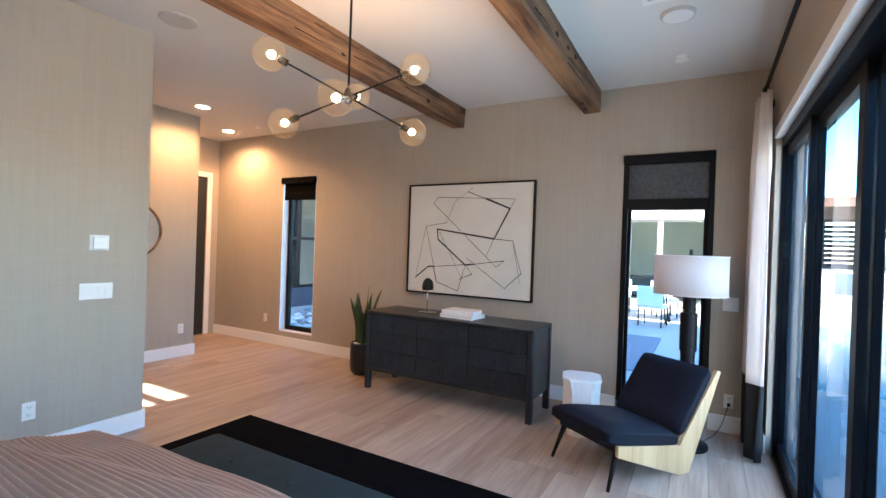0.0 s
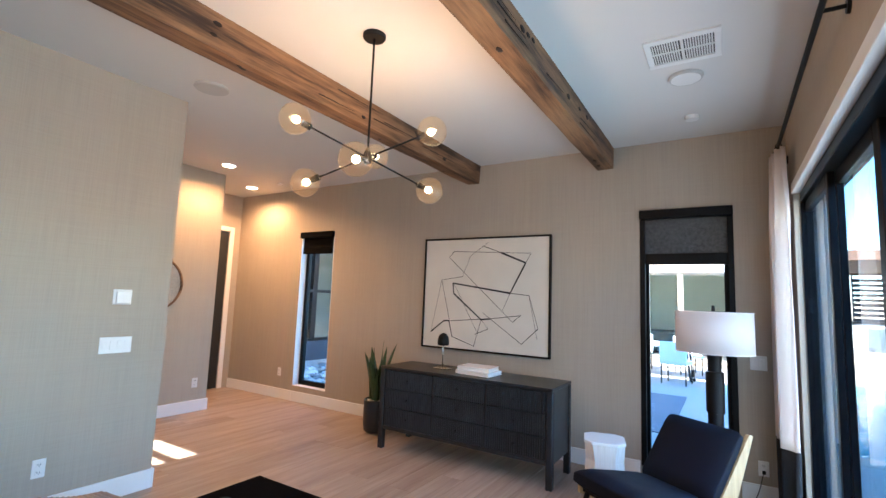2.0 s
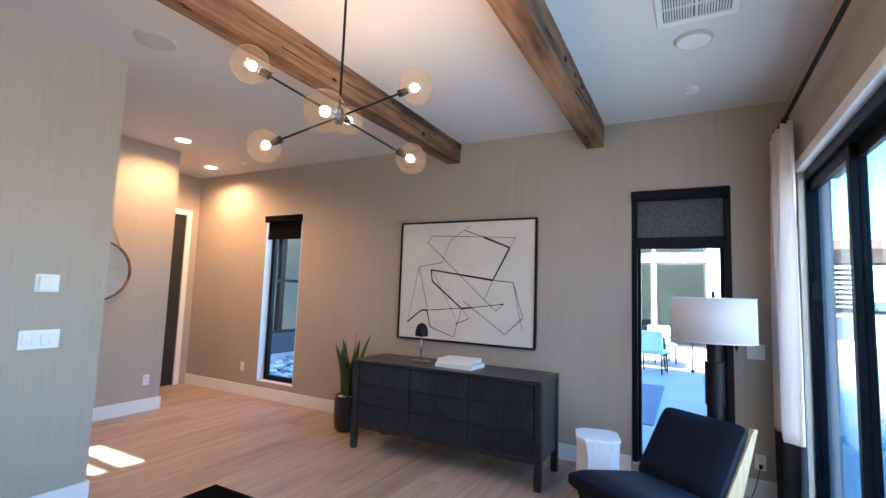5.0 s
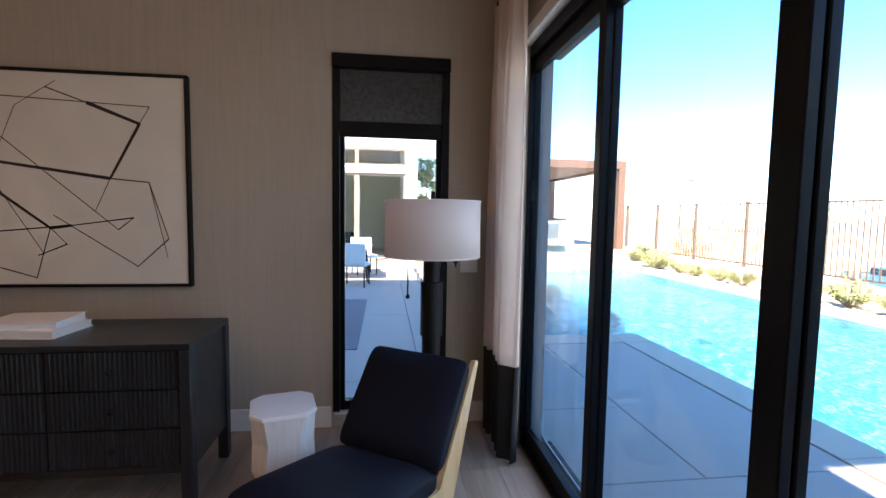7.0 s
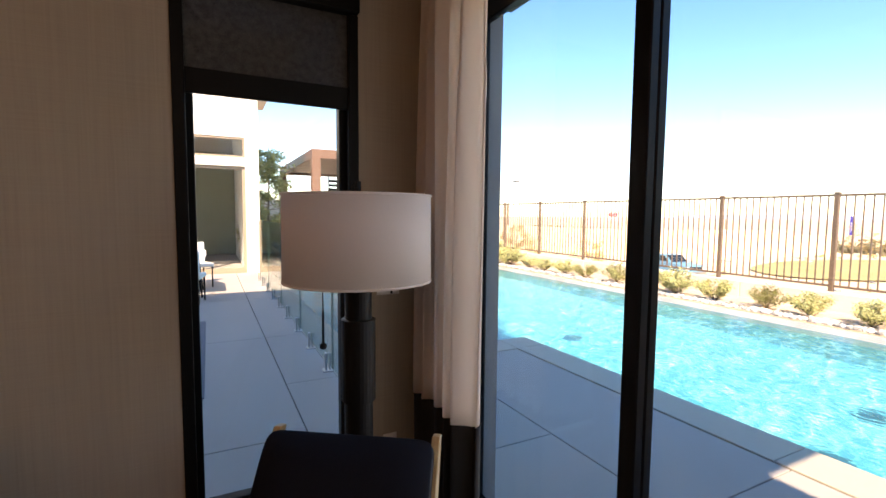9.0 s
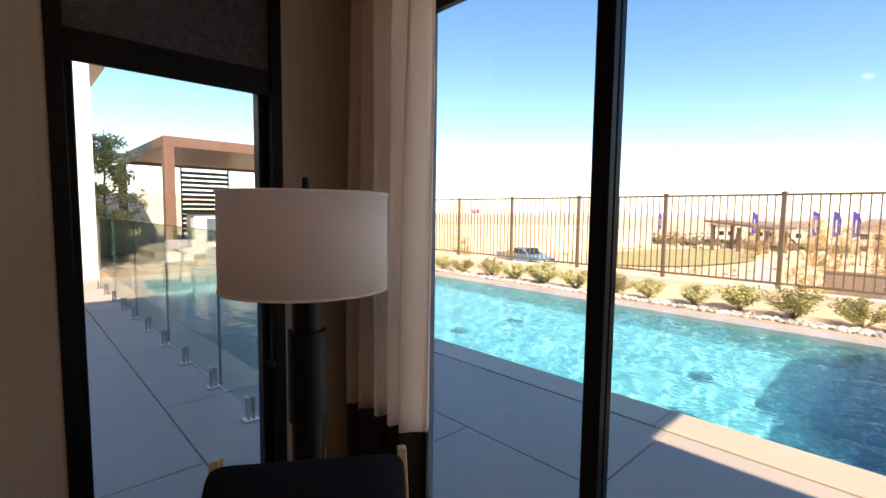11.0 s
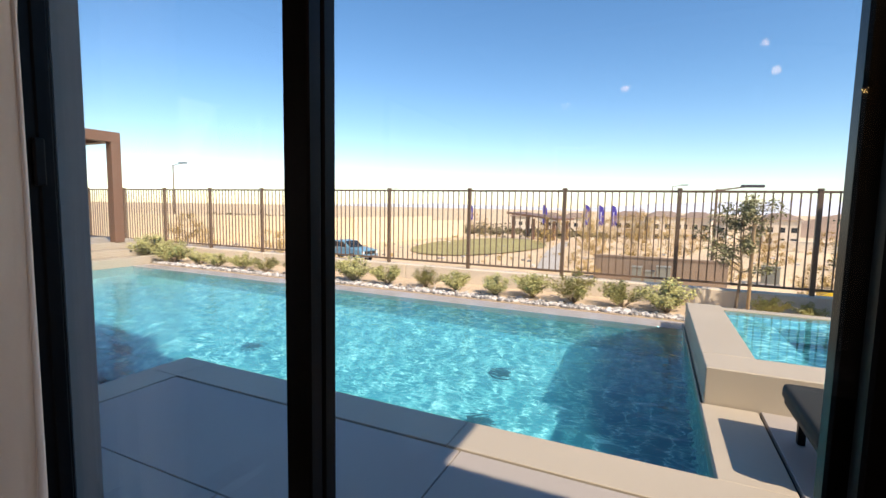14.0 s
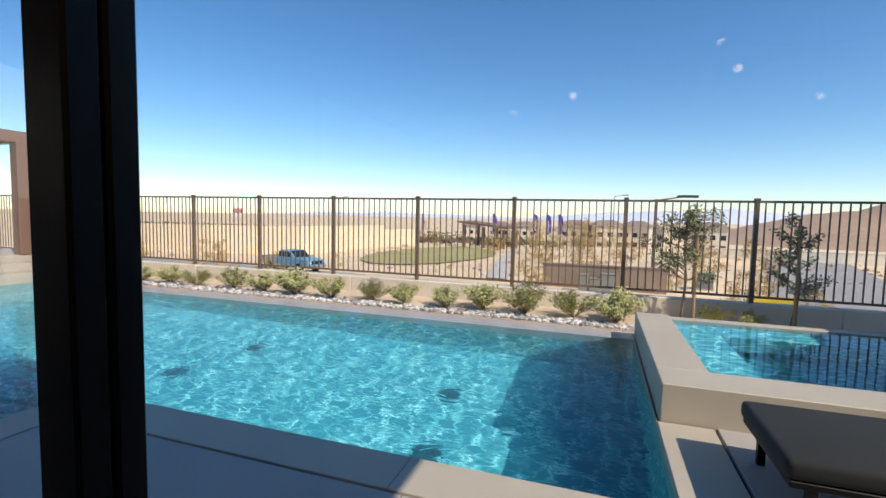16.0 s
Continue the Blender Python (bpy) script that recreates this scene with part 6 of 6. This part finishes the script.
for k, (x, y, s) in enumerate(((150, 10.9, 0.85), (147, 1.5, 0.95), (152, -7.3, 0.85), (146, -25.5, 0.85), (172, 30, 0.9), (175, -14, 0.8), (178, 40, 0.8), (172, 50, 0.8))):
    far_house((x, y, ground_height(x, y) - 0.3), -90 + 14 * math.sin(k * 2.1), 9.0 * s, 9 * s, 6.9, "two-storey tan stucco house with brown roof")

# retaining walls round the park and along the street
rw = thing("retaining_wall", (0, 0, 0), "tan retaining wall beside the street", "wall")
boxes("wall_run", [(30.0, 30.3, -0.4, 6.6, -3.2, -1.35)], SHADEDWALL, rw)
boxes("cap", [(29.95, 30.35, -0.45, 6.65, -1.35, -1.27)], SHADEDWALL, rw)
rw2 = thing("retaining_wall", (0, 0, 0), "long tan block wall under the hill", "wall")
boxes("wall_run", [(60, 60.4, -70, -8, -4.0, -1.6)], BLOCKWALL, rw2)
boxes("cap", [(59.95, 60.45, -70, -8, -1.6, -1.5)], BLOCKWALL, rw2)
rw3 = thing("retaining_wall", (0, 0, 0), "tall pale sand-coloured wall along the park", "wall")
corners = [(31, 58), (37, 40), (41, 32.5), (55, 30.0), (61, 28.0)]
for k, (p, q) in enumerate(zip(corners, corners[1:])):
    d = (Vector(q) - Vector(p))
    s = d.orthogonal().normalized() * 0.2
    top = 0.1 if k < 3 else -0.45
    bm = bmesh.new()
    prism(bm, [(p[0] - s.x, p[1] - s.y), (q[0] - s.x, q[1] - s.y), (q[0] + s.x, q[1] + s.y), (p[0] + s.x, p[1] + s.y)], "z", -3.4, top)
    part("wall_run", bm, PALEWALL, rw3)


def utility_box(at, w, d, h, rz):
    u = thing("utility_box", at, "pale green-grey metal utility box by the street", "utility box", "utility boxes", rz=rz)
    boxes("base", [(-w / 2 - 0.06, w / 2 + 0.06, -d / 2 - 0.06, d / 2 + 0.06, -0.2, 0.07)], PATHWAY, u)
    boxes("body", [(-w / 2, w / 2, -d / 2, d / 2, 0.07, h)], UTILITY, u, 0.02)
    boxes("lid", [(-w / 2 - 0.03, w / 2 + 0.03, -d / 2 - 0.03, d / 2 + 0.03, h, h + 0.06)], UTILITY, u, 0.015)


for x, y, w, h, rz in ((28.9, 4.15, 0.5, 1.0, 90), (28.9, 3.5, 0.55, 0.8, 90), (28.9, 2.8, 0.7, 1.1, 90), (33, -2.9, 0.9, 1.0, 80), (31, -7.4, 1.0, 0.9, 75)):
    utility_box((x, y, ground_height(x, y)), w, 0.6, h, rz)
random.seed(8)
dry = young_tree((50, 8.0, ground_height(50, 8)), 3.4, 31, "dry golden desert tree", DRYLEAF, 1100, 1.5, 0.2)
copies = [(52, 4.5), (56, 10.5), (47, 2.0), (60, 5.5), (58, 15.5), (66, 9.0), (70, 2), (72, 20), (64, 26), (78, 33), (82, -6), (86, 8), (55, -6), (90, 16), (53, 7), (57, 3), (62, 1), (65, 6), (68, 12), (61, 11), (74, 6), (56, 13), (44, 5), (80, 4), (84, 12), (70, 16), (48, -3), (66, -2)]
for x, y in copies:
    c = copy_thing(dry, pose(x, y, ground_height(x, y) - 0.1, 0, 0, random.uniform(0, 360)))
    s = random.uniform(0.7, 1.25)
    c.scale = (s, s, s)
big = young_tree((22, 24.5, ground_height(22, 24.5)), 2.6, 44, "large golden bush on the slope", DRYLEAF, 2200, 1.7, 0.1)
for x, y, s in ((27.5, 40.0, 1.2), (27.0, 37.0, 0.65), (23.5, 21.8, 0.7), (27.5, -3.6, 0.75), (24.0, -5.2, 0.6), (29.3, 6.9, 0.5), (31.5, -0.9, 0.55), (36, 4.2, 0.8), (40, 7.6, 0.7), (44, 1.0, 0.9), (38, -4.0, 0.8), (46, 9.2, 0.6), (34, 8.4, 0.45), (50, -6.0, 0.9), (42, -9.0, 0.8), (58, -12.0, 0.9), (33, -6.5, 0.6), (52, 14.5, 0.7)):
    c = copy_thing(big, pose(x, y, ground_height(x, y) - 0.1, 0, 0, 120 * s))
    c.scale = (s, s, s)
rnd = random.Random(77)
bm = bmesh.new()
for _ in range(420):
    x, y = 11.5 + 62 * rnd.random() ** 1.5, rnd.uniform(-30, 60)
    if (x - 46) ** 2 / 150 + (y - 20.5) ** 2 / 60 < 1 or 20 < x < 31:
        continue
    z, r = ground_height(x, y), rnd.uniform(0.15, 0.42)
    leaf_cloud(bm, [((x + rnd.gauss(0, r * 0.5), y + rnd.gauss(0, r * 0.5), z + r * rnd.uniform(0.3, 0.8)), r * 0.5) for _ in range(3)], 26, r * 0.5, rnd)
tagged(part("desert_scrub", bm, DRYLEAF), "scattered dry desert scrub beyond the fence", "scrub", kind="stuff")
bm = bmesh.new()
for _ in range(1500):
    x = rnd.uniform(80, 300)
    y, r = x * rnd.uniform(0.12, 1.3), rnd.uniform(0.5, 1.5)
    z = ground_height(x, y)
    leaf_cloud(bm, [((x + rnd.gauss(0, r * 0.5), y + rnd.gauss(0, r), z + r * rnd.uniform(0.3, 0.8)), r * 0.5) for _ in range(3)], 16, r * 0.8, rnd)
tagged(part("far_scrub", bm, FARLEAF), "dark scrub on the plain behind the park", "scrub", kind="stuff")
verts, faces = [], []
for _ in range(500):
    x, y = 11 + 55 * rnd.random() ** 1.4, rnd.uniform(-25, 60)
    s, a = rnd.uniform(0.06, 0.22), rnd.random() * math.tau
    o = len(verts)
    for c in base_co:
        verts.append((x + s * 1.3 * (c.x * math.cos(a) - c.y * math.sin(a)), y + s * (c.x * math.sin(a) + c.y * math.cos(a)), ground_height(x, y) + s * 0.6 * (c.z + 0.4)))
    faces += [[i + o for i in f] for f in base_f]
me = bpy.data.meshes.new("desert_stones")
me.from_pydata(verts, [], faces)
me.materials.append(ROCK)
tagged(new("desert_stones", me), "scattered stones on the desert slope", "stones", kind="stuff")
sg = thing("road_sign", (60, 58, -0.9), "red and white construction sign on posts", "sign")
boxes("board", [(-0.06, 0, -1.0, 1.0, 1.6, 2.9)], WHITE, sg)
boxes("panel", [(-0.08, -0.06, -0.9, 0.9, 2.2, 2.85)], SIGNRED, sg)
boxes("post", [(-0.02, 0.04, -0.9, -0.8, -1.5, 1.6), (-0.02, 0.04, 0.8, 0.9, -1.5, 1.6)], STEEL, sg)
boxes("bars", [(-0.085, -0.08, -0.7, 0.7, 2.6, 2.7), (-0.085, -0.08, -0.6, 0.6, 2.38, 2.48)], WHITE, sg)
structure(boxes("kerb", [(29.2, 29.5, -6.5, -4.2, -2.8, -2.4)], YELLOW), "yellow painted kerb", "kerb")


# bare hill and far ranges
def ridge(name, material, label, x, y0, y1, base, height, seed, depth, n=70):
    bm = bmesh.new()
    rows = []
    for i in range(n + 1):
        u = i / n
        y = y0 + (y1 - y0) * u
        h = height(u) * (1 + 0.22 * noise.noise(Vector((u * 9, seed, 0))) + 0.10 * noise.noise(Vector((u * 31, seed, 4))))
        rows.append([bm.verts.new((x + depth * k, y, base + h * s)) for k, s in ((0, 0.0), (0.35, 0.42 + 0.1 * noise.noise(Vector((u * 14, seed, 9)))), (0.7, 0.85), (1.0, 1.0), (1.6, 0.6), (2.2, 0.0))])
    for p, q in zip(rows, rows[1:]):
        for k in range(5):
            bm.faces.new((p[k], p[k + 1], q[k + 1], q[k]))
    return structure(part(name, bm, material, None, smooth=True), label, "hill")


ridge("backdrop_hill", HILL, "bare brown desert hill", 230, -420, -40, -12, lambda u: 24 * min(1.0, (1 - u) / 0.27) ** 0.8, 2.0, 90)
ridge("backdrop_mountain", MOUNTAIN, "mountain range with distance haze painted pale blue", 2300, -1700, 500, -20, lambda u: 74 * math.sin(math.pi * u) ** 0.7, 5.0, 250)
ridge("backdrop_range", MOUNTAIN, "low range on the horizon, distance haze in its colour", 2600, 200, 2500, -20, lambda u: 36 * math.sin(math.pi * u) ** 0.6, 7.0, 250)

# ---- floor boards ----
random.seed(21)
plank_meshes = {}
def plank(length):
    if length not in plank_meshes:
        bm = bmesh.new()
        box(bm, 0.0008, 0.2192, 0.0008, length - 0.0008, -0.015, 0.0)
        top = [e for e in bm.edges if all(abs(v.co.z) < 1e-6 for v in e.verts)]
        bmesh.ops.bevel(bm, geom=top, offset=0.0012, segments=1, affect="EDGES")
        plank_meshes[length] = mesh_of(bm, "plank", OAK)
    return plank_meshes[length]
x = -6.0
while x < XE - 0.01:
    y = -2.3 - random.choice((0.0, 0.45, 0.9, 1.35))
    while y < N - 0.001:
        ln = random.choice((1.35, 1.8, 1.8, 2.25))
        if y + ln > N:
            ln = round(N - y, 3)
        if ln > 0.02:
            piece("plank", plank(ln), floor, (x, y, 0))
        y = round(y + ln, 3)
    x += 0.22
